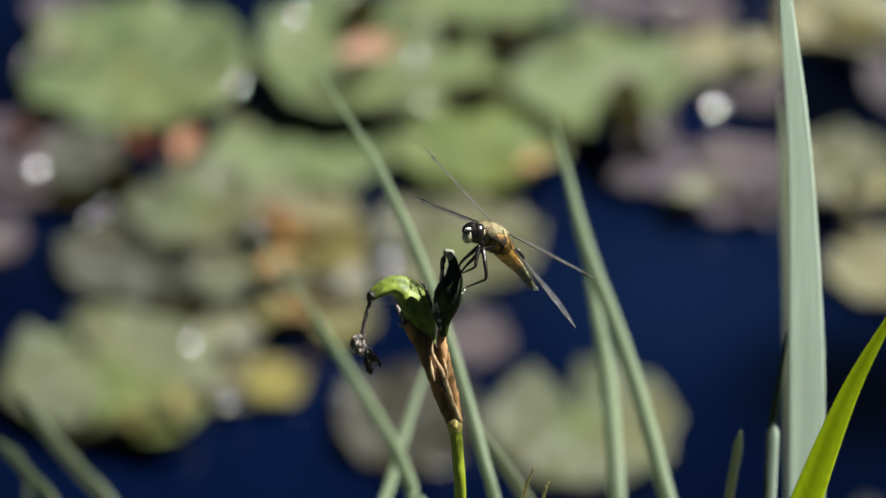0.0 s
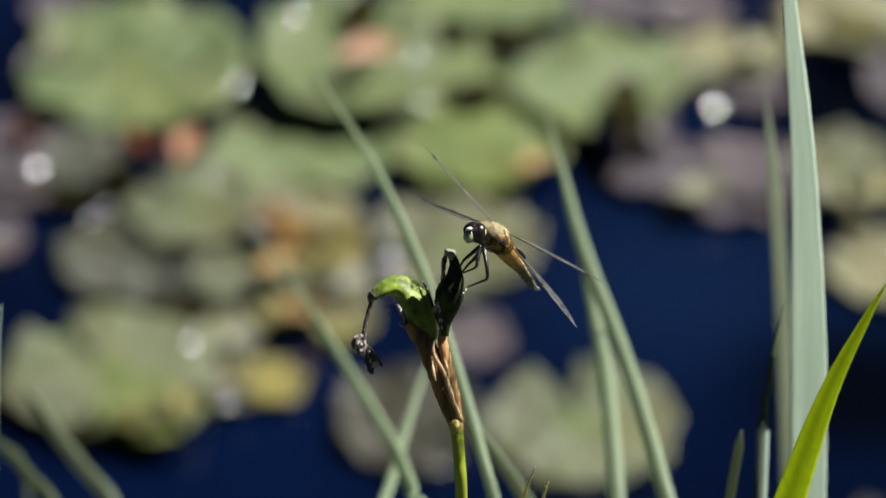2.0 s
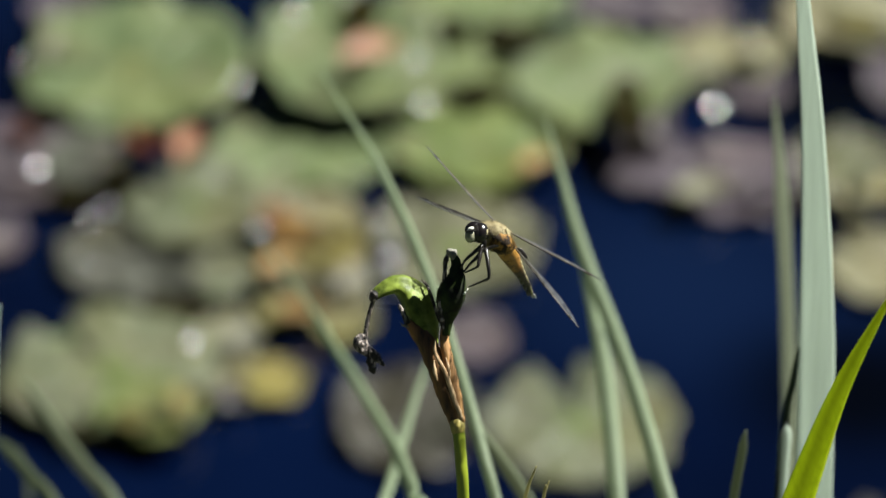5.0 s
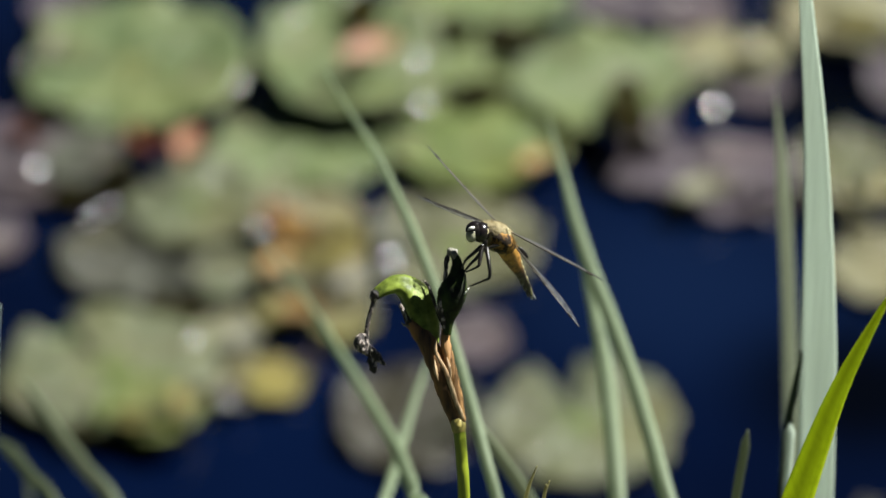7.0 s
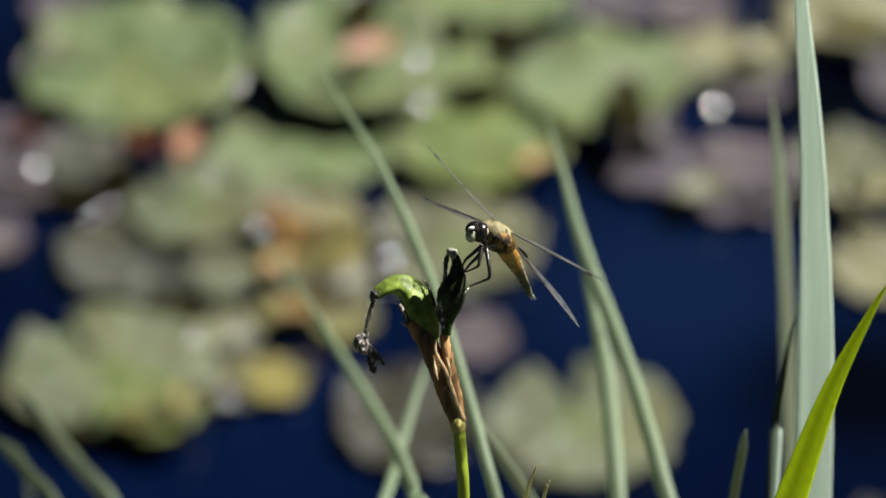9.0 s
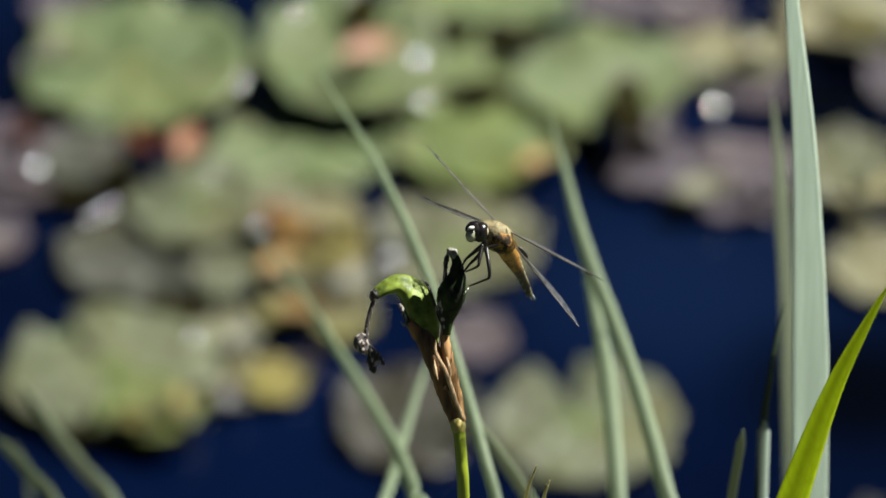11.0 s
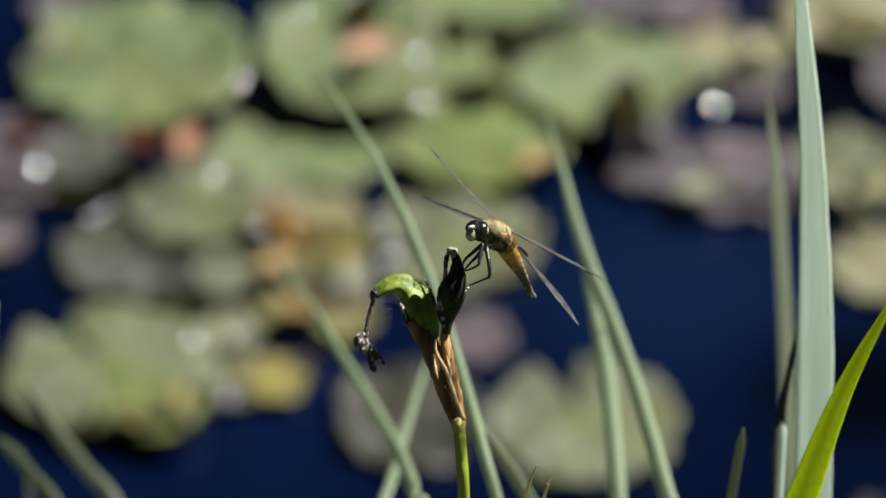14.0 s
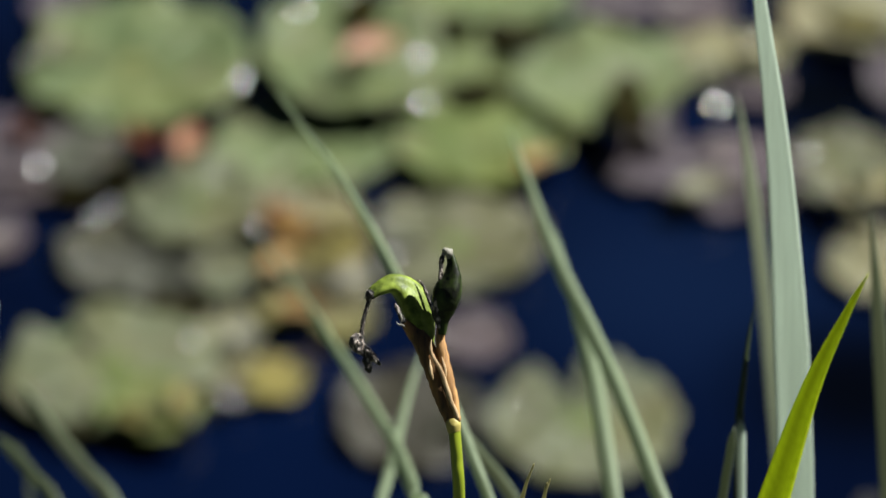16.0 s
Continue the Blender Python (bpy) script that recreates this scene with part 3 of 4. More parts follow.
dead_leaf(-0.050, 3.148, 0.03, 0.014, DARK_PAD, SHADE_LEAF, 12)
dead_leaf(0.077, 3.276, 0.03, 0.022, DARK_PAD, SHADE_LEAF, 10)
dead_leaf(0.002, 3.306, 0.022, 0.028, DARK_PAD, SHADE_LEAF, 5)
dead_leaf(0.031, 3.190, 0.02, 0.026, DARK_PAD, SHADE_LEAF, 10)


def wet_glints(places):
    """Small wet, nearly flat bits of leaf, lying turned up on the pads so that they catch the sun."""
    for x, y, z, size in places:
        r = 0.0042 * size
        bm = ball((0, 0, 0), (0.00035, r, r * 0.85), GLINT_TILT, segs=20)
        ob = part("wet_leaf_scrap", bm, DROP)
        ob.location = (x, y, z)
        tagged(ob, "small wet scrap of leaf glinting in the sun", "leaf scrap", "wet leaf scraps on the pads")


GLINT_TILT = (0.59, -0.57, 1.28)
wet_glints([
    (0.254, 3.206, 0.003, 1.0), (-0.37, 3.078, 0.013, 0.9), (-0.313, 2.991, 0.011, 0.62), (-0.299, 3.011, 0.012, 0.66), (-0.161, 2.913, 0.048, 0.68),
    (-0.046, 2.928, 0.008, 0.75), (-0.212, 2.777, 0.022, 0.66), (-0.192, 3.209, 0.026, 0.78), (-0.139, 3.333, 0.033, 0.75), (-0.026, 3.252, 0.03, 0.72),
    (-0.018, 3.175, 0.023, 0.7), (-0.205, 3.031, 0.027, 0.6), (-0.397, 3.269, 0.015, 0.55), (0.232, 3.368, 0.007, 0.45), (0.138, 3.347, 0.017, 0.5),
    (0.333, 3.096, 0.016, 0.65), (0.086, 2.636, 0.008, 0.45), (0.052, 2.706, 0.007, 0.4), (-0.181, 2.879, 0.016, 0.45), (-0.178, 2.690, 0.020, 0.6),
    (0.279, 3.036, 0.018, 0.42), (-0.072, 3.069, 0.016, 0.4), (-0.368, 3.359, 0.02, 0.5), (0.297, 3.38, 0.001, 0.45), (-0.058, 2.99, 0.013, 0.5),
    (-0.36, 3.179, 0.027, 0.45), (-0.091, 2.717, 0.015, 0.35), (0.198, 3.09, 0.034, 0.35), (-0.359, 2.782, 0.016, 0.4), (-0.224, 2.934, 0.017, 0.35),
    (-0.118, 2.931, 0.045, 0.4), (-0.082, 2.85, 0.024, 0.4), (0.143, 2.761, 0.014, 0.35), (-0.318, 2.93, 0.008, 0.45)])


# ---------------------------------------------------------------- leaves on the bank
BACK = 0.1     # how far the leaves lean out over the water for each metre of height


def leaf(name, y, level, points, pivot, width, material, label, taper=0.5, twist=(0, 0), fold=0.12, back=BACK):
    """A leaf that grows from the bank: a still foot, and a blade that sways about the pivot's height.
    Points (x, z) run upward and the leaf passes y at that level; or points (x, y, z) run along an arching leaf."""
    if y is not None:
        points = [(x, y + back * (z - level), z) for x, z in points]
    (x0, y0, z0), (x1, y1, z1) = points[0], points[1]
    slope = max(-0.8, min(0.8, (x1 - x0) / max(0.004, z1 - z0)))
    if y is None:
        pivot = z0 - 0.016
    px = x0 - slope * (z0 - pivot) * 0.7
    py = y0 - max(0.0, min(1.0, (y1 - y0) / max(0.004, z1 - z0))) * (z0 - pivot)
    fy = py - 0.15
    ground = bank_height(fy) - 0.03
    fx = px - slope * (pivot - ground) * 0.15
    tall = pivot - ground
    thing = empty(name, pose(fx, fy, ground))
    dx = px - fx
    foot = [(0, 0, 0), (dx * 0.2, 0.03, tall * 0.35), (dx * 0.5, 0.085, tall * 0.7), (dx, 0.15, tall), (dx + slope * 0.006, 0.151, tall + 0.01)]
    part("sheath", ribbon(foot, width * 1.04, 0.0011, fold, (twist[0], twist[0]), taper=0.01), material, thing)
    run = [(0, 0, 0)]
    n = max(1, min(6, round((z0 - pivot) / 0.03)))
    run += [((x0 - px) * (k / n) ** 1.3, (y0 - py) * k / n, (z0 - pivot) * k / n) for k in range(1, n)]
    run += [(x - px, q - py, z - pivot) for x, q, z in points]
    blade = part("blade", ribbon(run, width, 0.0006, fold, twist, taper), material, thing)
    blade.location = (dx, 0.15, tall)
    return tagged(thing, label, "leaf", "leaves on the bank"), blade, run


tall_leaf = leaf("iris_leaf", 0.936, 1.273, [(0.1044, 1.186), (0.1027, 1.2303), (0.1001, 1.2727), (0.097, 1.307), (0.0927, 1.3404), (0.0884, 1.3776)], 1.06, 0.0117, PALE_BLADE, "tall pale blue-green iris leaf with fine ribs", taper=0.45, twist=(-26, -38), fold=0.3)
thin_leaf = leaf("iris_leaf", 1.137, 1.16, [(0.1212, 1.0441), (0.1165, 1.1153), (0.1127, 1.1599), (0.1095, 1.1879), (0.108, 1.1982)], 0.98, 0.0055, TAN_SEDGE, "narrow grey-green iris leaf behind a taller one", taper=0.18, twist=(-22, -34))
bright_leaf = leaf("iris_leaf", 0.804, 1.305, [(0.0908, 1.2763), (0.0997, 1.3052), (0.1085, 1.3254), (0.1135, 1.3354)], 1.1, 0.0116, LIME_BLADE, "bright lime-green iris leaf lit through by the sun", taper=0.42, twist=(-15, -25), fold=0.4)
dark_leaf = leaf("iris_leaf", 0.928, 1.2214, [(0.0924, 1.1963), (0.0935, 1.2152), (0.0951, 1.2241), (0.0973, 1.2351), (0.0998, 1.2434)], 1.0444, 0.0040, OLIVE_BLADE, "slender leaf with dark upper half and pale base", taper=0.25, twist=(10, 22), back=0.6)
olive_leaf = leaf("grass_blade", 0.746, 1.327, [(0.0661, 1.3166), (0.0674, 1.3273), (0.0682, 1.3344)], 1.0, 0.0025, MOSS_BLADE, "short olive grass blade with a blunt tip", taper=0.012, twist=(-22, -34))
g1_leaf = leaf("sedge_leaf", None, None, [(0.0156, 0.9669, 1.157), (0.0126, 0.9759, 1.1641), (0.0081, 0.9961, 1.171), (0.003, 1.0217, 1.1746), (-0.0023, 1.0491, 1.1757), (-0.0087, 1.0804, 1.1751), (-0.0155, 1.1114, 1.1733), (-0.0244, 1.1503, 1.1697), (-0.0338, 1.1845, 1.1653), (-0.0426, 1.2193, 1.1609)], 1.02, 0.0037, SEDGE, "long arching grey-green sedge leaf", twist=(-22, -34), taper=0.45)
g2_leaf = leaf("sedge_leaf", None, None, [(0.0699, 1.0014, 1.1323), (0.0655, 1.0264, 1.1395), (0.0614, 1.0563, 1.141), (0.0564, 1.0913, 1.1398), (0.051, 1.1266, 1.1373), (0.0473, 1.1599, 1.1346), (0.0437, 1.2037, 1.1311), (0.04, 1.2483, 1.1273)], 0.98, 0.0055, SEDGE, "long leaning sedge leaf with pointed tip", twist=(-22, -34), taper=0.4)
g2b_leaf = leaf("sedge_leaf", None, None, [(0.056, 1.0359, 1.1076), (0.0553, 1.0635, 1.1161), (0.0545, 1.0934, 1.1183), (0.0523, 1.1279, 1.1183), (0.05, 1.1623, 1.117), (0.0483, 1.1909, 1.1155)], 0.98, 0.006, SEDGE, "upright pale green sedge leaf beside a leaning one", taper=0.5, twist=(-22, -34))
g3_leaf = leaf("sedge_leaf", None, None, [(-0.0064, 0.9813, 1.1421), (-0.0087, 1.0242, 1.1162), (-0.0122, 1.0694, 1.0935), (-0.0162, 1.1152, 1.0718), (-0.0228, 1.1622, 1.052), (-0.0351, 1.214, 1.0396), (-0.0432, 1.2613, 1.021), (-0.0513, 1.309, 1.003), (-0.0605, 1.3569, 0.9856), (-0.0719, 1.4051, 0.969), (-0.083, 1.4525, 0.9514)], 1.0, 0.0060, SEDGE, "arching sedge leaf leaning over the water", twist=(-22, -34), taper=0.75)
g4_leaf = leaf("sedge_leaf", None, None, [(-0.0213, 1.0698, 1.0771), (-0.0197, 1.0892, 1.0697), (-0.0175, 1.1096, 1.0639), (-0.0158, 1.1299, 1.0579), (-0.0138, 1.1509, 1.053), (-0.0096, 1.1754, 1.0532), (-0.0062, 1.1971, 1.0497), (-0.0036, 1.2178, 1.0446)], 1.0, 0.0040, SEDGE, "short sedge leaf leaning against its neighbours", taper=0.4, twist=(-22, -34))
g5_leaf = leaf("sedge_leaf", 1.025, 1.131, [(0.0262, 1.117), (0.018, 1.1307), (0.0114, 1.1419), (0.0055, 1.154)], 1.0, 0.0052, GREY_BLADE, "grey-green sedge leaf leaning outward", taper=0.18, twist=(-22, -34))
s1_leaf = leaf("grass_blade", 0.817, 1.271, [(0.0203, 1.2654), (0.0217, 1.2706), (0.023, 1.2745)], 1.0, 0.0032, STRAW, "dry straw-coloured grass tip", taper=0.12, twist=(-22, -34))
leaf("grass_blade", 0.816, 1.268, [(0.0253, 1.2655), (0.026, 1.2681), (0.0267, 1.2706)], 1.0, 0.0029, STRAW, "small yellowish grass tip", taper=0.1, twist=(-22, -34))
l1_leaf = leaf("sedge_leaf", None, None, [(-0.1273, 1.2209, 0.9732), (-0.1434, 1.2754, 0.9504), (-0.1568, 1.3188, 0.9329), (-0.1709, 1.3644, 0.9156), (-0.1855, 1.4103, 0.8989)], 0.7, 0.0085, GREY_BLADE, "leaning grey-green sedge leaf over the water", taper=0.18, twist=(-22, -34))
leaf("grass_blade", None, None, [(-0.1404, 1.1558, 1.0199), (-0.1519, 1.188, 1.0095), (-0.1612, 1.2122, 1.0017), (-0.1706, 1.234, 0.9942)], 0.7, 0.0066, MOSS_BLADE, "yellow-green grass blade over the water", taper=0.18, twist=(-22, -34))
leaf("grass_blade", 1.269, 0.956, [(-0.1632, 0.9423), (-0.1643, 0.9555), (-0.1665, 0.9656)], 0.7, 0.005, GREY_BLADE, "faint grey-green upright grass blade", taper=0.18, twist=(-22, -34))
right_leaf = leaf("sedge_leaf", 1.024, 1.186, [(0.1467, 1.1214), (0.144, 1.1857), (0.1418, 1.2204)], 1.0, 0.0055, GREY_BLADE, "upright grey-green sedge leaf by dark water", taper=0.18, twist=(-22, -34))
left_leaf = leaf("sedge_leaf", 0.958, 1.213, [(-0.1349, 1.1673), (-0.1316, 1.2128), (-0.1297, 1.2312)], 1.0, 0.0029, PALE_BLADE, "thin pale upright sedge leaf", taper=0.18, twist=(-22, -34))
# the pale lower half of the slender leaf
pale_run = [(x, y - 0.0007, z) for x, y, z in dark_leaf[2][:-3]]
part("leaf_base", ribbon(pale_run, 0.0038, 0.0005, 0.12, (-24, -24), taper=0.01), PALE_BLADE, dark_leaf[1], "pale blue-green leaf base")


# ---------------------------------------------------------------- the seed head
MM = 0.001
LEAN = -32.0


def mm(*rows):
    return [tuple(v * MM for v in r) for r in rows]


def seed_head():
    """A spent iris: stem, node, papery bracts, a bent green pod with its dried flower, and an upright split pod."""
    top = empty("iris_seed_head", pose(0.0031, 0.8242, 1.2819, LEAN))
    part("stem", tube(mm((2.2, 470, -790, 1.7), (1.8, 150, -270, 1.65), (1.6, 26, -62, 1.6), (1.3, 4, -20, 1.55), (0.7, 0.5, -8, 1.5), (0.1, 0, -0.6, 1.55)), 24, 16), STEM, top, "smooth bright green stem")
    part("node", tube(mm((0.15, 0, -1.6, 1.55), (0.0, 0, -0.8, 1.8), (-0.1, 0, 0.2, 1.95), (-0.3, 0, 1.1, 1.8), (-0.5, 0, 1.9, 1.5)), 28, 8, rough=0.03), NODE, top, "swollen yellow-tan stem node")
    # bracts
    part("bract", tube(mm((-0.3, 0.2, 1.2, 1.8), (-2.4, 0.2, 6.5, 2.2), (-4.6, 0.3, 13, 2.4), (-7.0, 0.5, 19.5, 2.5), (-9.8, 0.6, 23.4, 2.0), (-12.3, 0.4, 25.8, 1.2), (-13.2, 0.2, 26.8, 0.5)), 16, 6, flat=0.75, rough=0.12, ridges=7, ridge=0.06), HUSK_SHADED, top, "brown papery bract with shade in its colour")
    part("bract", tube(mm((0.6, -0.4, 1.0, 1.2), (-0.4, -0.6, 7, 1.3), (-1.6, -0.8, 12.5, 1.35), (-2.7, -0.6, 17.5, 1.3), (-3.5, -0.3, 22, 1.1), (-2.9, -0.1, 26, 1.0), (-2.3, 0, 28.5, 0.5)), 14, 6, flat=0.8, rough=0.14, ridges=6, ridge=0.09), HUSK, top, "tan papery bract")
    part("bract_edge", tube(mm((1.0, -1.2, 1.8, 0.5), (0.4, -1.5, 3.6, 0.55), (-0.9, -1.8, 6.6, 0.62), (-2.1, -2.2, 10.6, 0.6), (-3.6, -2.4, 14.4, 0.55), (-5.2, -2.5, 17.3, 0.45), (-5.9, -2.5, 19.4, 0.4), (-5.7, -2.4, 22.1, 0.1)), 10, 6, flat=0.55, rough=0.2), HUSK_PALE, top, "pale tan torn bract edge")
    part("bract_edge", tube(mm((-5.2, -2.4, 11.6, 0.1), (-5.7, -2.6, 13.2, 0.42), (-6.0, -2.7, 14.8, 0.46), (-6.1, -2.6, 16.8, 0.1)), 8, 5, flat=0.6, rough=0.25), HUSK_PALE, top, "pale tan torn bract edge")
    part("bract_edge", tube(mm((-2.1, -1.7, 11.6, 0.1), (-2.2, -2.0, 13.4, 0.4), (-2.5, -2.0, 15.2, 0.42), (-3.1, -1.8, 17.5, 0.1)), 8, 5, flat=0.6, rough=0.3), HUSK_PALE, top, "pale tan torn bract edge")
    # a dark strip for the shaded cleft where the bracts meet
    part("bract_edge", tube(mm((-0.6, -1.3, 3.0, 0.1), (-1.6, -1.8, 6.2, 0.35), (-2.6, -2.1, 8.8, 0.3), (-3.1, -2.1, 10.6, 0.1)), 8, 5, flat=0.6, rough=0.3), HUSK_SHADED, top, "dark strip standing in for shade between two bracts")
    tip = part("bract_tip", tube(mm((-12.6, -0.2, 26.0, 0.7), (-13.4, -0.4, 27.6, 0.75), (-14.0, -0.5, 29.0, 0.6), (-14.7, -0.4, 30.4, 0.5), (-14.8, -0.3, 31.0, 0.15)), 10, 5, flat=0.45, rough=0.3), DARK_HUSK, top, "dark curled bract tip")
    part("torn_edge", tube(mm((-14.6, -0.9, 26.4, 0.1), (-13.9, -1.2, 25.6, 0.28), (-13.0, -1.3, 25.5, 0.3), (-12.4, -1.2, 25.0, 0.1)), 8, 4, flat=0.6, rough=0.3), HUSK_GREY, tip, "pale torn shred")
    part("torn_edge", tube(mm((-13.6, -1.2, 25.8, 0.1), (-13.2, -1.1, 26.8, 0.22), (-13.4, -1.0, 27.8, 0.25), (-13.7, -0.9, 28.8, 0.08)), 8, 4, flat=0.6, rough=0.3), HUSK_GREY, tip, "pale torn shred")
    # bent pod
    bent = part("seed_pod", tube(mm((-5.8, -1.2, 19.6, 0.6), (-7.4, 0.0, 22.8, 2.4), (-8.8, 0.9, 26.0, 3.4), (-10.0, 1.5, 29.4, 3.8), (-11.2, 1.8, 32.2, 3.7), (-13.2, 1.6, 34.5, 3.1), (-15.8, 0.9, 35.5, 2.4), (-18.8, 0.1, 34.5, 1.75), (-20.9, -0.4, 33.2, 1.35)), 24, 8, flat=0.95, ridges=3, ridge=0.20, phase=49, rough=0.04), POD, top, "bent glossy green seed pod")
    part("pod_mouth", tube(mm((-20.3, -0.4, 33.9, 1.2), (-20.9, -0.4, 33.3, 1.42), (-21.4, -0.4, 32.8, 1.3), (-21.7, -0.4, 32.2, 0.9), (-21.5, -0.4, 31.4, 0.5)), 12, 4, rough=0.25), DARK_HUSK, bent, "blackened withered rim")
    part("flower_stalk", tube(mm((-21.4, -0.4, 32.2, 0.65), (-22.1, -0.4, 29.8, 0.52), (-23.1, -0.3, 26, 0.55), (-23.4, -0.2, 22.6, 0.6), (-22.7, -0.2, 19.2, 0.62), (-21.9, -0.2, 17.6, 0.4)), 10, 5, rough=0.25), DARK_HUSK, bent, "thin black dried flower stalk")
    part("dried_flower", tube(mm((-23.2, -0.2, 22.4, 0.5), (-24.4, -0.4, 22.6, 1), (-25.2, -0.6, 21.4, 1.5), (-24.6, -0.6, 19.8, 1.35), (-23.6, -0.4, 18.6, 0.9), (-23, -0.2, 17.6, 0.3)), 12, 5, rough=0.45), DARK_HUSK, bent, "shrivelled dark brown petals")
    part("dried_flower", tube(mm((-22.9, -0.2, 20.6, 0.6), (-21.8, -0.5, 18.8, 1.05), (-20.9, -0.6, 17.6, 1.0), (-19.7, -0.7, 16.4, 0.8), (-18.6, -0.8, 15.4, 0.3)), 12, 5, flat=0.7, rough=0.5), DARK_HUSK, bent, "shrivelled dark brown petals")
    part("dried_flower", tube(mm((-22.8, 0.0, 19, 0.7), (-22.2, -0.1, 17.2, 1.1), (-21.9, -0.2, 15.6, 1.1), (-21.6, -0.2, 14.2, 0.95), (-21.4, -0.2, 13.2, 0.3)), 12, 5, flat=0.7, rough=0.5), DARK_HUSK, bent, "shrivelled dark brown petals")
    part("husk_strip", tube(mm((-9.2, 0.6, 37.0, 0.12), (-8.0, 0.0, 35.8, 0.35), (-6.9, -0.6, 33.2, 0.4), (-5.6, -1.0, 29.4, 0.35), (-4.8, -1.4, 26.2, 0.12)), 8, 5, flat=0.6, rough=0.3), DARK_HUSK, bent, "dark withered strip along the pod's edge")
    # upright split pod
    split = part("seed_pod", tube(mm((-2.9, 0.2, 23.0, 1.0), (-2.6, 0.1, 26.4, 1.5), (-1.9, 0, 30.4, 3.1), (-1.2, -0.2, 33.8, 3.5), (-0.2, -0.4, 37.8, 2.3), (-0.3, -0.4, 41.0, 1.35), (-0.9, -0.2, 43.1, 0.95)), 20, 6, flat=0.95, ridges=3, ridge=0.14, rough=0.11), SHADED_POD, top, "upright dark green seed pod with shade in its colour")
    part("pod_cap", tube(mm((-0.9, -0.4, 42.3, 0.8), (-1.3, -0.4, 43.4, 1.15), (-1.9, -0.5, 44.1, 1.1), (-2.7, -0.5, 43.7, 0.6)), 12, 4, rough=0.4), HUSK_GREY, split, "pale grey frayed tip")
    part("husk_strip", tube(mm((-2.4, -0.6, 43.9, 0.6), (-3.1, -0.8, 42.0, 0.62), (-3.3, -0.8, 39.6, 0.5), (-3.4, -0.8, 36.6, 0.55), (-3.0, -0.8, 34.4, 0.7)), 10, 5, flat=0.7, rough=0.4), DARK_HUSK, split, "dark withered strip split off the pod")
    part("husk_strip", tube(mm((-3.2, -0.9, 35.4, 0.7), (-4.0, -0.9, 32.6, 1.0), (-4.3, -0.6, 29.4, 1.1), (-3.9, -0.4, 26.4, 0.8), (-3.3, 0, 23.6, 0.4)), 10, 5, flat=0.8, rough=0.3), DARK_HUSK, split, "dark withered strip split off the pod")
    bent.location.y, split.location.y = 0.0024, -0.0017
    for a, b in (((-21.0, -0.6, 31.4), (-15.2, -0.4, 30.9)), ((-21.2, -0.6, 30.8), (-14.4, -0.2, 32.2)), ((-21.4, -0.6, 30.2), (-16.5, -0.3, 29.2))):
        part("web_thread", tube(mm((*a, 0.009), tuple((p + q) / 2 for p, q in zip(a, b)) + (0.009,), (*b, 0.009)), 5, 3), THREAD, top)
    return tagged(top, "spent iris stalk with two green seed pods", "plant")


stalk = seed_head()


# ---------------------------------------------------------------- the dragonfly
def wing(name, root, span, tilt, base, tipw, thing, patch, wring=0):
    """A clear veined wing: a film along the span with its chord turned by tilt degrees, its front spar, a stigma, a node spot and a base patch."""
    span = Vector(span) * MM
    along = span.normalized()
    away = Vector((0, 1, 0))
    chord = (away - along * away.dot(along)).normalized()
    chord = Matrix.Rotation(radians(tilt), 3, along) @ chord
    up = along.cross(chord).normalized()
    length = span.length

    def width(s):
        return MM * (base * (1 - s) + tipw * s) * min(1, 0.35 + s * 5) * (1 - max(0, (s - 0.5) / 0.5) ** 1.7) ** 0.8

    bm = bmesh.new()
    rings = []
    for i in range(25):
        s = i / 24
        w = max(width(s), 0.00012)
        lead = along * length * s + chord * (0.0007 * math.sin(math.pi * s) * -1)
        corr = [0, 0.00010, -0.00008, 0.00007, 0]
        across = Matrix.Rotation(radians(wring * (s - 0.5)), 3, along) @ chord
        topline = [lead + across * w * k / 4 + up * (corr[k] + 0.00004) for k in range(5)]
        under = [lead + across * w * k / 4 + up * (corr[k] - 0.00004) for k in range(5)]
        rings.append(topline + under[::-1])
    skin(bm, rings)
    film = part(name, bm, WING, thing, "clear wing with a fine dark vein net")
    film.location = Vector(root) * MM
    spar = [(*(along * length * s + chord * (-0.0007 * math.sin(math.pi * s)) + up * 0.00002), 0.00015 * (1.1 - 0.6 * s)) for s in (0, 0.25, 0.5, 0.75, 1)]
    part("spar", tube(spar, 8, 5), SPAR, film, "yellow-brown front vein")
    for k in (0.18, 0.34):
        vein = [(*(along * length * s + chord * width(s) * k * (0.6 + 0.5 * s)), 0.00011) for s in (0.02, 0.25, 0.5, 0.72)]
        part("vein", tube(vein, 6, 4), SPAR, film)
    for s, ln, lab in ((0.86, 0.032, "dark wing stigma"), (0.47, 0.018, "dark spot at the wing node")):
        a, b = s - ln, s + ln
        spot = [(*(along * length * q + chord * (-0.0007 * math.sin(math.pi * q) + 0.00025)), 0.0003) for q in (a, s, b)]
        part("stigma", tube(spot, 8, 3, flat=0.5), BLACK, film, lab)
    if patch:
        spot = [(*(along * length * q + chord * width(q) * 0.55), r * MM) for q, r in ((0.0, 0.4), (0.03, 0.75), (0.07, 0.6), (0.10, 0.15))]
        part("base_patch", tube(spot, 10, 3, flat=0.35), BLACK, film, "dark brown patch at the wing base")
    return film


FLY = (0.0144, 0.8500, 1.3232)


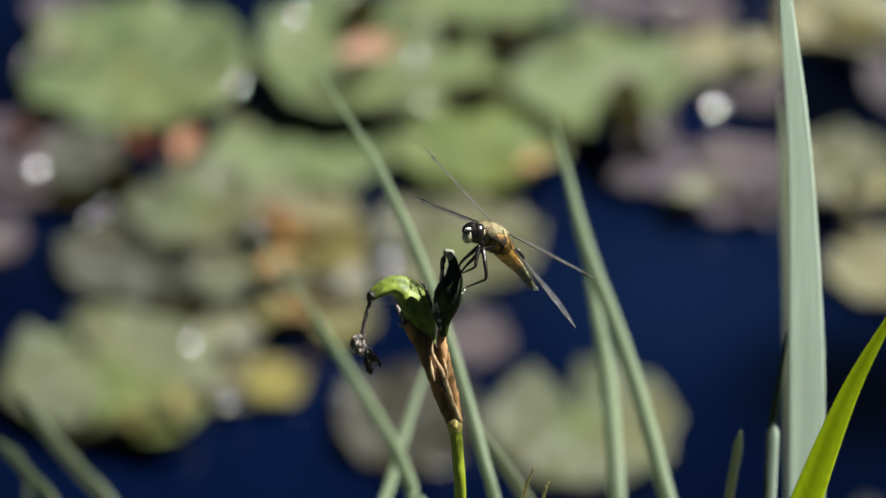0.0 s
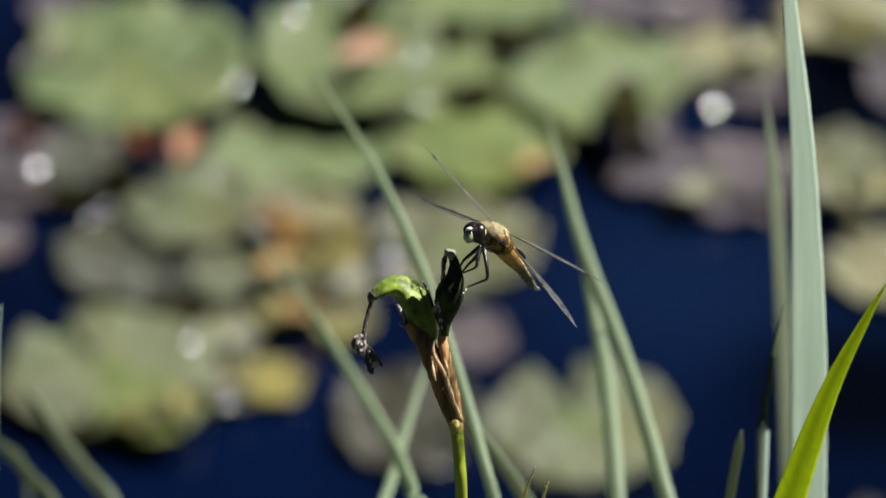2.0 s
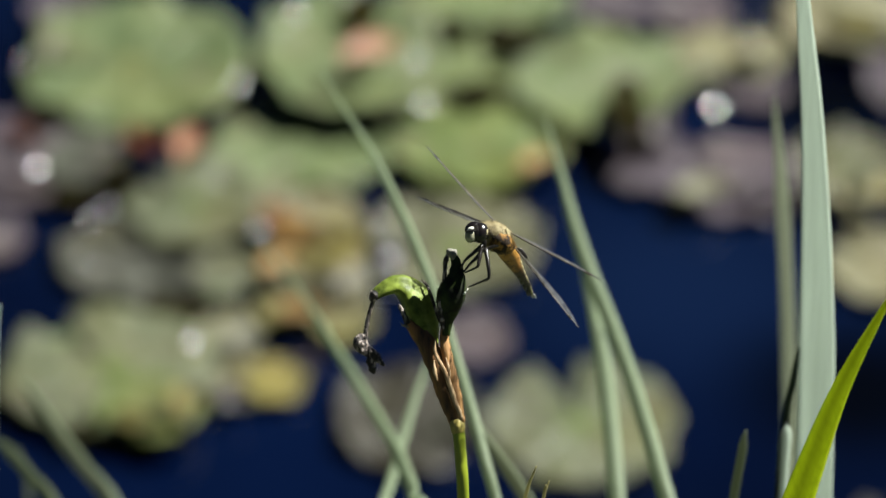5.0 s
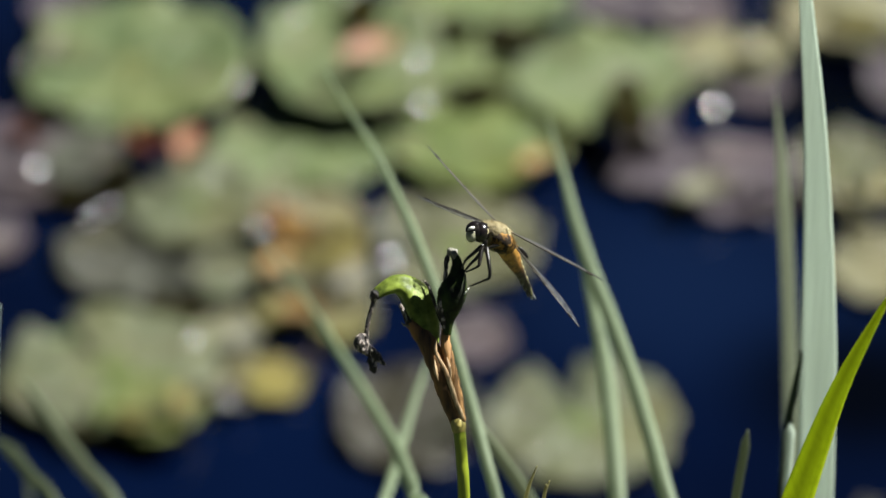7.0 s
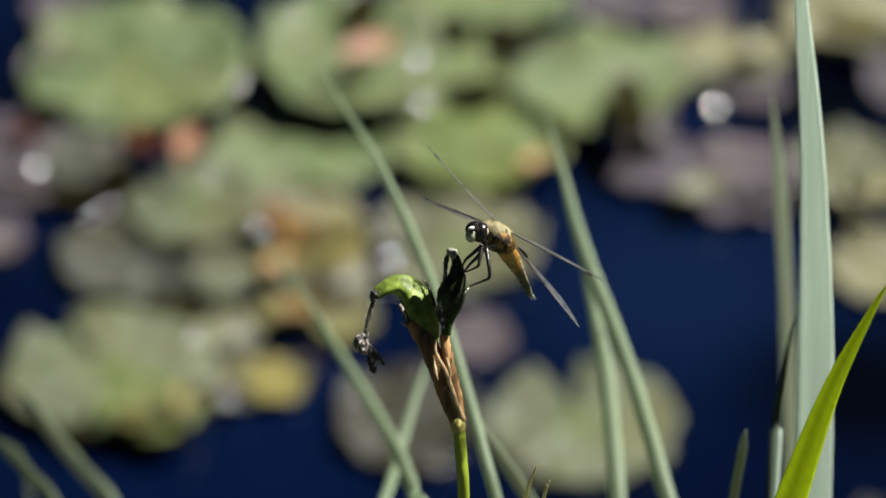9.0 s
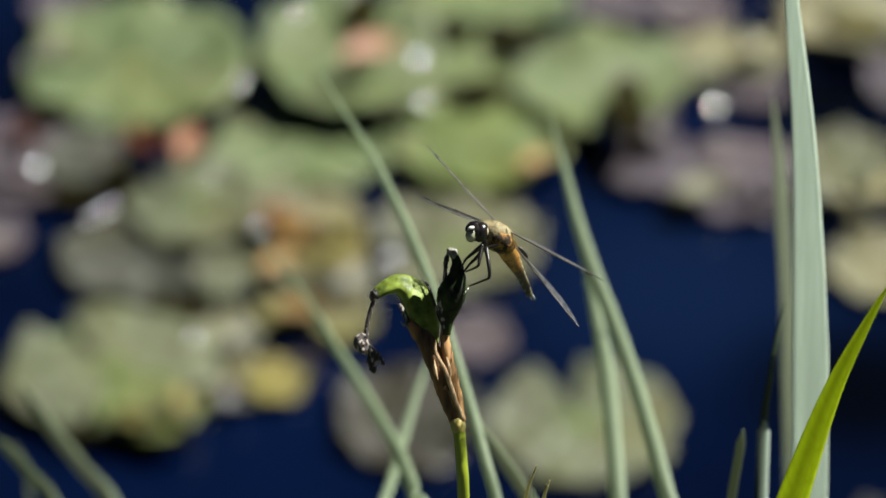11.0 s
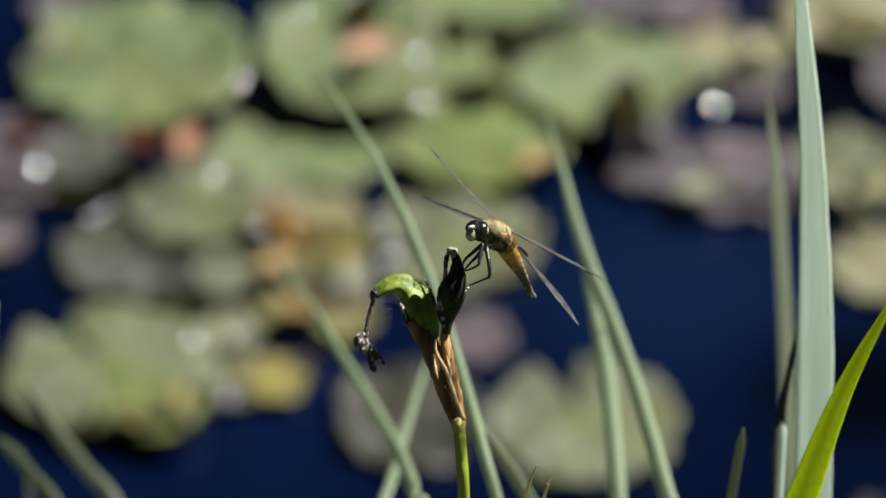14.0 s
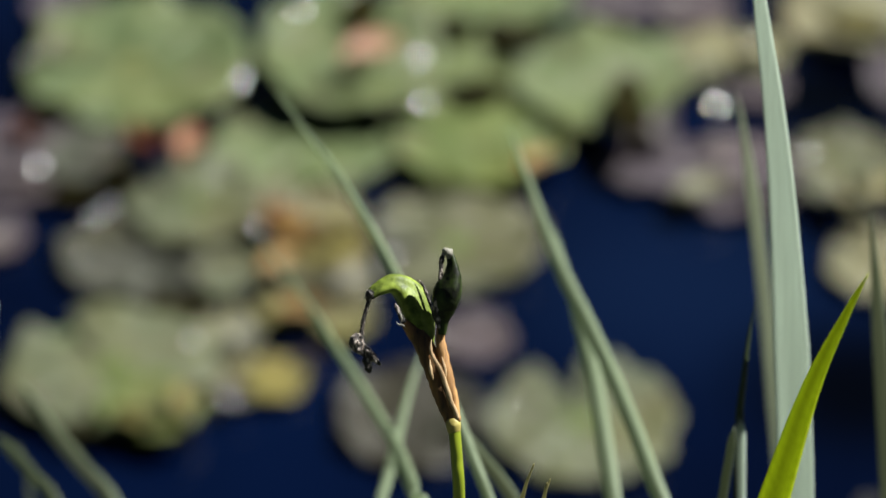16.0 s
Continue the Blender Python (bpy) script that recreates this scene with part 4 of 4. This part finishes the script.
def dragonfly():
    fly = empty("dragonfly", pose(*FLY, LEAN))
    part("thorax", ball((-0.0003, -0.0005, -0.0004), (0.0060, 0.0040, 0.0036), (-0.62, -0.62, 0.42), 24, 0.05), FUR, fly, "furry golden-brown thorax")
    part("thorax_side", ball((0.0008, -0.0011, -0.0016), (0.0048, 0.0033, 0.0029), (-0.62, -0.62, 0.42), 22, 0.08), AMBER_FUR, fly, "amber thorax side")
    rng = random.Random(4)
    bm = bmesh.new()
    axis = Vector((-0.62, -0.62, 0.42)).normalized()
    turn = axis.to_track_quat("Z", "Y").to_matrix()
    for i in range(700):
        n = Vector((rng.gauss(0, 1), rng.gauss(0, 1), rng.gauss(0, 1))).normalized()
        q = turn @ Vector((n.x * 3.8, n.y * 3.4, n.z * 5.8)) * MM + Vector((-0.0003, -0.0005, -0.0004))
        way = (turn @ n + Vector((rng.gauss(0, 0.4), rng.gauss(0, 0.4), rng.gauss(0, 0.4)))).normalized()
        tip = q + way * rng.uniform(0.5, 1.3) * MM
        side = way.orthogonal().normalized() * 0.00005
        other = way.cross(side).normalized() * 0.00005
        a, b, c = bm.verts.new(q + side), bm.verts.new(q - side * 0.5 + other), bm.verts.new(q - side * 0.5 - other)
        d = bm.verts.new(tip)
        for f in ((a, b, d), (b, c, d), (c, a, d)):
            bm.faces.new(f)
    tagged(part("fur", bm, FUR, fly, "short golden hairs"), kind="stuff")
    for row in (((-3.4, -5.0, -1.2, 0.5), (-1.2, -4.4, 0.6, 0.55), (0.6, -3.0, 1.4, 0.3)), ((-2.6, -4.6, -3.4, 0.4), (0.0, -4.2, -2.6, 0.5), (2.2, -2.6, -1.8, 0.3)), ((-4.4, -4.4, 0.4, 0.5), (-3.2, -5.2, -1.6, 0.7), (-3.4, -4.6, -3.6, 0.5))):
        part("thorax_stripe", tube(mm(*row), 8, 5, flat=0.6), BLACK, fly, "black side stripe")
    for q in ((0.9, -3.0, 1.0), (1.2, -2.4, -0.2), (1.3, -1.9, -1.4)):
        part("wing_base", ball([v * MM for v in q], (0.0008, 0.0004, 0.0004), None, 10), CREAM, fly, "cream wing joint")
    # head
    part("head", ball((-0.0056, -0.0066, 0.0006), (0.0026, 0.0024, 0.0024), (1, -0.3, 0.2), 18), BLACK, fly)
    part("eye", ball((-0.0048, -0.0067, 0.0006), (0.0026, 0.0023, 0.0022), (0.2, 0, 1), 20), EYE_SKIN, fly, "large glossy dark brown eye")
    part("eye", ball((-0.0065, -0.0063, 0.0016), (0.0022, 0.0019, 0.0018), (1, 0, 0.4), 20), EYE_SKIN, fly, "large glossy dark brown eye")
    part("face", ball((-0.0071, -0.0075, -0.0001), (0.0019, 0.0017, 0.0015), (0.2, 0, 1), 18), FACE, fly, "pale greenish-yellow face")
    part("forehead", ball((-0.0072, -0.0087, 0.0016), (0.0009, 0.0007, 0.0005), (1, 0, 0.4), 12), FACE_PALE, fly, "whitish forehead plate")
    part("lip", ball((-0.0072, -0.0092, 0.0010), (0.0012, 0.0003, 0.0003), (1, 0, 0.2), 12), BLACK, fly)
    # the bright glint at the eye, built as a cream-coloured piece
    part("cheek", ball((-0.0034, -0.0078, 0.0004), (0.0013, 0.0004, 0.0005), (0.3, 0, 1), 10), CREAM, fly, "cream streak painted as a glint on the eye")
    # tail
    tail = part("abdomen", tube(mm((-2.6, -0.6, 0.2, 2.5), (-0.6, 4.0, -1.8, 2.4), (1.4, 10.0, -4.2, 1.75), (3.7, 16.5, -6.7, 1.1), (5.5, 22.0, -8.7, 0.8), (6.5, 26.0, -10.1, 0.55), (6.8, 27.0, -10.4, 0.3)), 18, 6, flat=0.8, rough=0.03), GOLD, fly, "tapering amber abdomen")
    tail.location = (0.0026, 0.0024, -0.0028)
    for i in range(7):
        s = i / 6
        c = (1.5 + 4.6 * s + 0.65 * (1 - 0.75 * s), 9.5 + 15.0 * s - 1.3 * (1 - s * 0.7), -4.0 - 5.9 * s + 0.65 * (1 - 0.75 * s))
        part("side_fleck", ball([v * MM for v in c], (0.0019 + 0.0004 * math.sin(5 * i), 0.00055 - 0.0002 * s, 0.0005 - 0.0002 * s), (0.22 + 0.12 * math.sin(3 * i), 0.9, -0.4), 14, 0.4), CREAM, tail, "cream side fleck")
        c = (-0.5 + 6.0 * s - 0.2 * (1 - 0.5 * s), 5.5 + 19.5 * s - 1.0 * (1 - s * 0.5), -2.4 - 7.8 * s - 0.3 * (1 - 0.5 * s))
        part("dark_band", ball([v * MM for v in c], (0.0017, 0.0009 - 0.0005 * s, 0.0009 - 0.0005 * s), (0.2, 0.9, -0.4), 10), BLACK, tail, "black belly fleck")
    bm = bmesh.new()
    for i in range(420):
        n = Vector((rng.gauss(0, 1), rng.gauss(0, 1), rng.gauss(0, 1))).normalized()
        s = rng.random() ** 1.5
        q = Vector((0.8 + 2.2 * s, 2.0 + 9.0 * s, -2.6 - 3.8 * s)) * MM + Vector((n.x, n.y, n.z)) * (2.5 - 0.8 * s) * MM
        way = (n + Vector((0.2, 0.8, -0.4)) + Vector((rng.gauss(0, 0.3), rng.gauss(0, 0.3), rng.gauss(0, 0.3)))).normalized()
        side = way.orthogonal().normalized() * 0.00005
        other = way.cross(side).normalized() * 0.00005
        a, b, c = bm.verts.new(q + side), bm.verts.new(q - side * 0.5 + other), bm.verts.new(q - side * 0.5 - other)
        d = bm.verts.new(q + way * rng.uniform(0.4, 1.0) * MM)
        for f in ((a, b, d), (b, c, d), (c, a, d)):
            bm.faces.new(f)
    hairs = tagged(part("waist_fur", bm, AMBER_FUR, tail, "short amber hairs"), kind="stuff")
    hairs.location = -tail.location
    for k in (-1, 1):
        part("tail_clasper", tube(mm((6.7 + 0.3 * k, 26.6, -10.4, 0.3), (7.2 + 0.4 * k, 28.2, -11.0, 0.26), (7.5 + 0.4 * k, 29.4, -11.4, 0.08)), 8, 4), TAIL_TIP, tail, "pale grey tail tip")
    # wings
    wings = [
        wing("forewing", (1.7, -1.0, 0.7), (22.4, -20, -12), 8, 6.5, 5.0, fly, False),
        wing("hindwing", (2.9, 1.5, -2.9), (15.8, -14, -20.2), 13, 9.0, 4.0, fly, True, 18),
        wing("forewing", (-3.3, 0.5, 2.6), (-18.9, 16, 7.6), 170, 6.5, 5.0, fly, False),
        wing("hindwing", (-1.7, 2.5, 3.2), (-17.6, 18, 19.8), 176, 9.0, 5.0, fly, False),
    ]
    # legs
    for row in (((-5.2, -5.6, -2.6), (-7.6, -6.4, -4.6), (-9.6, -6.6, -6.4), (-10.6, -6.0, -8.4)),
                ((-5.4, -5.4, -2.8), (-6.1, -7.0, -6.6), (-6.6, -7.2, -8.0), (-9.6, -5.6, -9.4)),
                ((-4.4, -5.0, -3.2), (-3.8, -7.0, -7.2), (-3.6, -7.4, -10.6), (-5.2, -6.4, -11.6), (-8.6, -4.4, -13.0)),
                ((-4.6, -4.4, -3.0), (-6.6, -3.0, -5.6), (-8.4, -3.0, -7.4), (-10.2, -3.4, -9.6))):
        n = len(row)
        part("leg", tube([(*[v * MM for v in q], MM * (0.60 - 0.40 * i / (n - 1))) for i, q in enumerate(row)], 8, 6), BLACK, fly, "thin black bristly leg")
    # the light caught by the leg's end is put into a pale colour
    part("foot", tube(mm((-8.8, -3.8, -13.4, 0.10), (-9.5, -4.5, -14.4, 0.18), (-10.5, -5.0, -15.2, 0.2), (-11.4, -5.0, -15.3, 0.06)), 8, 4, flat=0.5), FACE_PALE, fly, "foot painted pale for its glint")
    # the body sits a little back from the wing roots
    for ob in fly.children:
        kind = ob.name.split(".")[0]
        if kind in ("thorax", "thorax_side", "fur", "thorax_stripe"):
            ob.location.x = -0.0016
        elif kind in ("head", "eye", "face", "forehead", "lip", "cheek"):
            ob.location.x = -0.0010
    tagged(fly, "golden-brown four-spotted dragonfly with clear veined wings", "dragonfly")
    return fly, tail, wings


fly, tail, wings = dragonfly()


# ---------------------------------------------------------------- what moves
def sway(made, height, rows, axis=(0, 1, 0)):
    """Swings a leaf's blade about its foot: seconds and millimetres to the side at that height over the pivot."""
    blade = made[1]
    at = Matrix.Translation(blade.location)
    walk(blade, [(t, at @ Matrix.Rotation(math.atan2(d * MM, height), 4, Vector(axis))) for t, d in rows])


ARCHED = (0, 0.85, -0.53)     # an arching leaf swings about its own length


def motions():
    sway(tall_leaf, 0.277, [(0, 0), (0.5, 1.6), (1, 2), (1.5, -0.5), (2, 1), (2.5, 1), (3, 1), (3.5, 0.7), (4, 2.8), (6.5, 5), (7, 5.1), (7.5, 5.4), (8, 5.4), (8.5, 5), (9, 3.8), (11.5, 1.2), (12, 2.4), (12.5, 2.7), (13, 2.2), (13.5, 1.6), (14, 3.5), (14.5, 1.3), (15, -0.5), (15.3, -8.2), (15.6, -4.4), (16, -7.4)])
    sway(thin_leaf, 0.207, [(0, 3.4), (0.5, 0.9), (1, 2.2), (1.5, 1.1), (2, -1), (2.5, -0.3), (3, -0.1), (3.5, -0.7), (4, 1), (6.5, 1.6), (7, 1.8), (7.5, 1.4), (8, 1.2), (8.5, 1), (9, 0.6), (11.5, 0.8), (12, 1.2), (12.5, 1), (13, -0.4), (13.5, -0.8), (14, -0.8), (14.5, -1.5), (15, -7.6), (15.2, -9.5), (15.3, -9.5), (15.4, -10.3), (15.5, -12), (15.6, -20.7), (15.7, -21.3), (15.8, -16.3), (15.9, -12.2), (16, -10.3)])
    sway(bright_leaf, 0.205, [(0, -0.3), (0.5, -1.8), (1, -2), (1.5, -3.9), (2, -5), (2.5, -2.3), (3, -2.3), (3.5, -4.3), (4, -2.9), (6.5, -2.6), (7, -3), (7.5, -3), (8, -4.1), (8.5, -5), (9, -4.8), (11.5, -4.2), (12, -3.4), (12.5, -3.2), (13, -3.2), (13.5, -2.9), (14, -1.9), (14.5, -2.9), (15, -8), (15.3, -10.9), (15.5, -12.7), (15.6, -14), (16, -9.6)])
    sway(dark_leaf, 0.156, [(0, 0), (0.5, -0.3), (1, -0.2), (1.5, -0.4), (2, -2.6), (2.5, -0.1), (3, 0.5), (3.5, 0), (4, 1.1), (6.5, 4), (7, 4), (7.5, 4.1), (8, 4), (8.5, 3.7), (9, 0.6), (11.5, -2.7), (12, 0.7), (12.5, 1.9), (13, -0.9), (13.5, 0.2), (14, 1.7), (14.5, -0.6), (15, -4.8), (15.3, -12), (15.6, -8.9), (16, -9.1)])
    sway(olive_leaf, 0.334, [(0, 0), (0.5, 0.6), (1, 0.5), (1.5, 0.2), (2, 0.2), (2.5, 0.3), (3, 0.3), (3.5, 0.8), (4, 1.1), (6.5, 1.1), (7, 1.5), (7.5, 1.2), (8, 1.2), (8.5, 1.2), (9, 1), (11.5, 0.3), (12, 0.6), (12.5, 0.7), (13, 0.3), (13.5, -0.4), (14, 0.3), (14.5, 0.1), (15, -1.8), (15.3, -3.8), (15.6, -3.1), (16, -1.8)])
    sway(g1_leaf, 0.133, [(0, 0), (0.5, -2.5), (1, 4.3), (1.5, -1.1), (2, -0.9), (2.5, -0.4), (3, -3.3), (3.5, 4.8), (4, 1.7), (6.5, -0.2), (7, 1.1), (7.5, 0.2), (8, -0.3), (8.5, 0.4), (9, 0.3), (11.5, -1.4), (12, -2.6), (12.5, -0.8), (13, -0.8), (13.5, -1.7), (14, -0.2), (14.5, 0), (15, -2.9), (15.3, -5.2), (15.6, -8.1), (16, -14)], ARCHED)
    sway(g2_leaf, 0.111, [(0, 0), (0.5, -1.8), (1, -1.7), (1.5, -0.6), (2, -1.3), (2.5, -1.9), (3, -2.3), (3.5, -1.8), (4, -2), (6.5, -1.9), (7, -1.5), (7.5, -1.6), (8, -1.6), (8.5, -2), (9, -1.6), (11.5, -1), (12, -1.2), (12.5, -1.6), (13, -1.8), (13.5, -1.6), (14, -1.8), (14.5, -1.3), (15, -5.8), (15.3, -7.9), (15.6, -11.2), (16, -12.6)], ARCHED)
    sway(g2b_leaf, 0.094, [(0, 0), (0.5, -1.2), (1, -1.1), (1.5, -0.4), (2, -0.9), (2.5, -1.3), (3, -1.5), (3.5, -1.2), (4, -1.3), (6.5, -1.3), (7, -1.1), (7.5, -1.1), (8, -1.1), (8.5, -1.4), (9, -1.1), (11.5, -0.8), (12, -0.9), (12.5, -1.2), (13, -1.3), (13.5, -1.2), (14, -1.3), (14.5, -1), (15, -3.9), (15.3, -5.3), (15.6, -7.3), (16, -8.3)], ARCHED)
    sway(g3_leaf, 0.103, [(0, 0), (0.5, -0), (1, -0), (1.5, -0.1), (2, -0.1), (2.5, -0.1), (3, -0.1), (3.5, -0.1), (4, -0.2), (6.5, 0.1), (7, 0.1), (7.5, 0.1), (8, 0), (8.5, 0), (9, 0), (11.5, -0.1), (12, -0.1), (12.5, -0.1), (13, -0.2), (13.5, -0.2), (14, -0.2), (14.5, -0.2), (15, -0.2), (15.3, -1.3), (15.6, -2.7), (16, -0.9)], ARCHED)
    sway(g4_leaf, 0.055, [(0, 0), (0.5, -0), (1, -0), (1.5, -0.1), (2, -0.1), (2.5, -0.1), (3, -0.1), (3.5, -0.1), (4, -0.2), (6.5, -0.2), (7, -0.3), (7.5, -0.3), (8, -0.3), (8.5, -0.3), (9, -0.3), (11.5, -0.4), (12, -0.5), (12.5, -0.5), (13, -0.5), (13.5, -0.5), (14, -0.5), (14.5, -0.5), (15, -0.5), (15.3, -0.5), (15.6, -3.6), (16, -2.9)], ARCHED)
    sway(g5_leaf, 0.138, [(0, 0), (0.5, -0), (1, -0), (1.5, -0.1), (2, -0.1), (2.5, -0.1), (3, -0.1), (3.5, -0.1), (4, -0.2), (6.5, 0.5), (7, 0.4), (7.5, 0.4), (8, 0.4), (8.5, 0.4), (9, 0.4), (11.5, 0.3), (12, 0.2), (12.5, 0.2), (13, 0.2), (13.5, 0.2), (14, 0.2), (14.5, 0.2), (15, 0.2), (15.3, -1.2), (15.6, -3.6), (16, -4.8)])
    sway(s1_leaf, 0.274, [(0, 0), (0.5, 0.3), (1, 0.3), (1.5, 0.2), (2, 0.2), (2.5, 0.4), (3, 0.5), (3.5, 0.5), (4, 0.4), (6.5, 0.5), (7, 0.5), (7.5, 0.5), (8, 0.5), (8.5, 0.4), (9, 0.4), (11.5, 0.4), (12, 0.3), (12.5, 0.3), (13, 0.3), (13.5, 0.3), (14, 0.3), (14.5, 0.3), (15, 0.1), (15.3, -0.1), (15.6, -0.4), (16, -0.4)])
    sway(l1_leaf, 0.06, [(0, 0), (0.5, 1.3), (1, 2.2), (1.5, 3.6), (2, 2.6), (2.5, 1.7), (3, 1.2), (3.5, 3), (4, 3.5), (6.5, 2), (7, 2.8), (7.5, 1.9), (8, 1.4), (8.5, 0.9), (9, 0.9), (11.5, 1.7), (12, 2.1), (12.5, 2.6), (13, 1.6), (13.5, 1.1), (14, 2.1), (14.5, 1.6), (15, 1.1), (15.3, 0.7), (15.6, 0.2), (16, 1.1)], ARCHED)
    sway(right_leaf, 0.158, [(0, 1), (4, 0), (6.5, 0), (9, 0.5), (11.5, 0), (14, -0.5), (15, -2.5), (15.3, -6.5), (15.6, -9.8), (16, -8.6)])
    sway(left_leaf, 0.213, [(0, 0), (0.5, 1), (1, 1.3), (1.5, 1.9), (2, 1.9), (2.5, 1.6), (3, 1.5), (3.5, 2.5), (4, 2.2), (6.5, 1.4), (7, 1.4), (7.5, 1.4), (8, 1.4), (8.5, 0.7), (9, 0.3), (11.5, 0.2), (12, 0.2), (12.5, 0.5), (13, 0.5), (13.5, 0.5), (14, 0.8), (14.5, 0.8), (15, 0.5), (15.3, -0.2), (15.6, -0.2), (16, 0.8)])
    # the stalk trembles, and rocks back when the dragonfly leaves
    shifts = [(0, 0, 0), (0.5, 0.65, 0), (1, 0.25, 0), (1.5, 0.45, 0), (2, 0.3, 0.05), (2.5, 0.4, 0.05), (3, 0.65, 0.05), (3.5, 0.8, 0), (4, 0.6, 0),
              (6.5, 0.7, 0), (7, 0.72, 0), (9, 0.62, -0.03), (11.5, 0.5, -0.06), (12.5, 0.45, -0.05), (13, 0.5, 0.05), (14, 0.5, 0.0), (14.5, 0.5, 0.1), (15.1, 0.4, 0.05),
              (15.2, -0.9, -0.1), (15.3, -0.8, -0.6), (15.5, -0.1, 0.15), (15.8, -0.4, -0.1), (16, -0.7, -0.45)]
    walk(stalk, [(t, pose(0.0031 + x * MM, 0.8242, 1.2819 + z * MM, LEAN, 0, 0)) for t, x, z in shifts])
    # the dragonfly rides on it, then springs off, turns and flies up and away
    rest = Euler((radians(LEAN), 0, 0)).to_matrix().to_4x4()
    nose = Vector((-0.62, -0.62, 0.42)).normalized()

    def flown(x, y, z, way, roll=0):
        way = Vector(way).normalized()
        turn = Matrix.Rotation(radians(roll), 3, way) @ nose.rotation_difference(way).to_matrix()
        return Matrix.Translation((x, y, z)) @ rest @ turn.to_4x4()

    rows = [(t, pose(FLY[0] + x * MM, FLY[1], FLY[2] + (z - 0.4) * MM, LEAN, 0, 0)) for t, x, z in shifts if t <= 15.1]
    rows += [(15.2, flown(0.0116, 0.869, 1.3215, (-0.75, -0.35, 0.36), 15)), (15.25, flown(0.009, 0.873, 1.3350, (-0.3, 0.25, 0.85), 25)),
             (15.3, flown(0.0055, 0.865, 1.3580, (0.25, 0.85, 0.45), 35)),
             (15.4, flown(0.004, 0.93, 1.4500, (0.2, 0.6, 0.6), 45)), (15.6, flown(0.05, 1.2, 1.75, (0.3, 0.8, 0.4), 60)), (16, flown(0.5, 3.5, 3.0, (0.3, 0.85, 0.3), 60))]
    walk(fly, rows)
    # its tail dips a little at three and a half seconds, and lifts again before it leaves
    at = tail.location.copy()
    walk(tail, [(t, pose(*at, dip, 0, -0.65 * dip)) for t, dip in ((0, 0), (2.9, 0), (3.5, -2), (4, -4), (6.5, -4.6), (7.5, -5.6), (9, -5.3), (12.5, -5.6), (14, -4.8), (14.5, -3), (15, 0), (15.1, 2), (15.2, 5), (15.3, 4), (16, 0))])
    # the wings beat once it is off
    for film, way in zip(wings, (1, 1, -1, -1)):
        home = film.location.copy()
        beats = [(0, 0), (15.1, 0), (15.15, 25), (15.2, -35), (15.25, 25), (15.3, -10), (15.35, 30), (15.4, -30), (15.45, 30), (15.5, -30), (15.6, 30), (15.7, -30), (15.8, 30), (15.9, -30), (16, 20)]
        walk(film, [(t, pose(*home, 0, way * a, 0)) for t, a in beats])


motions()
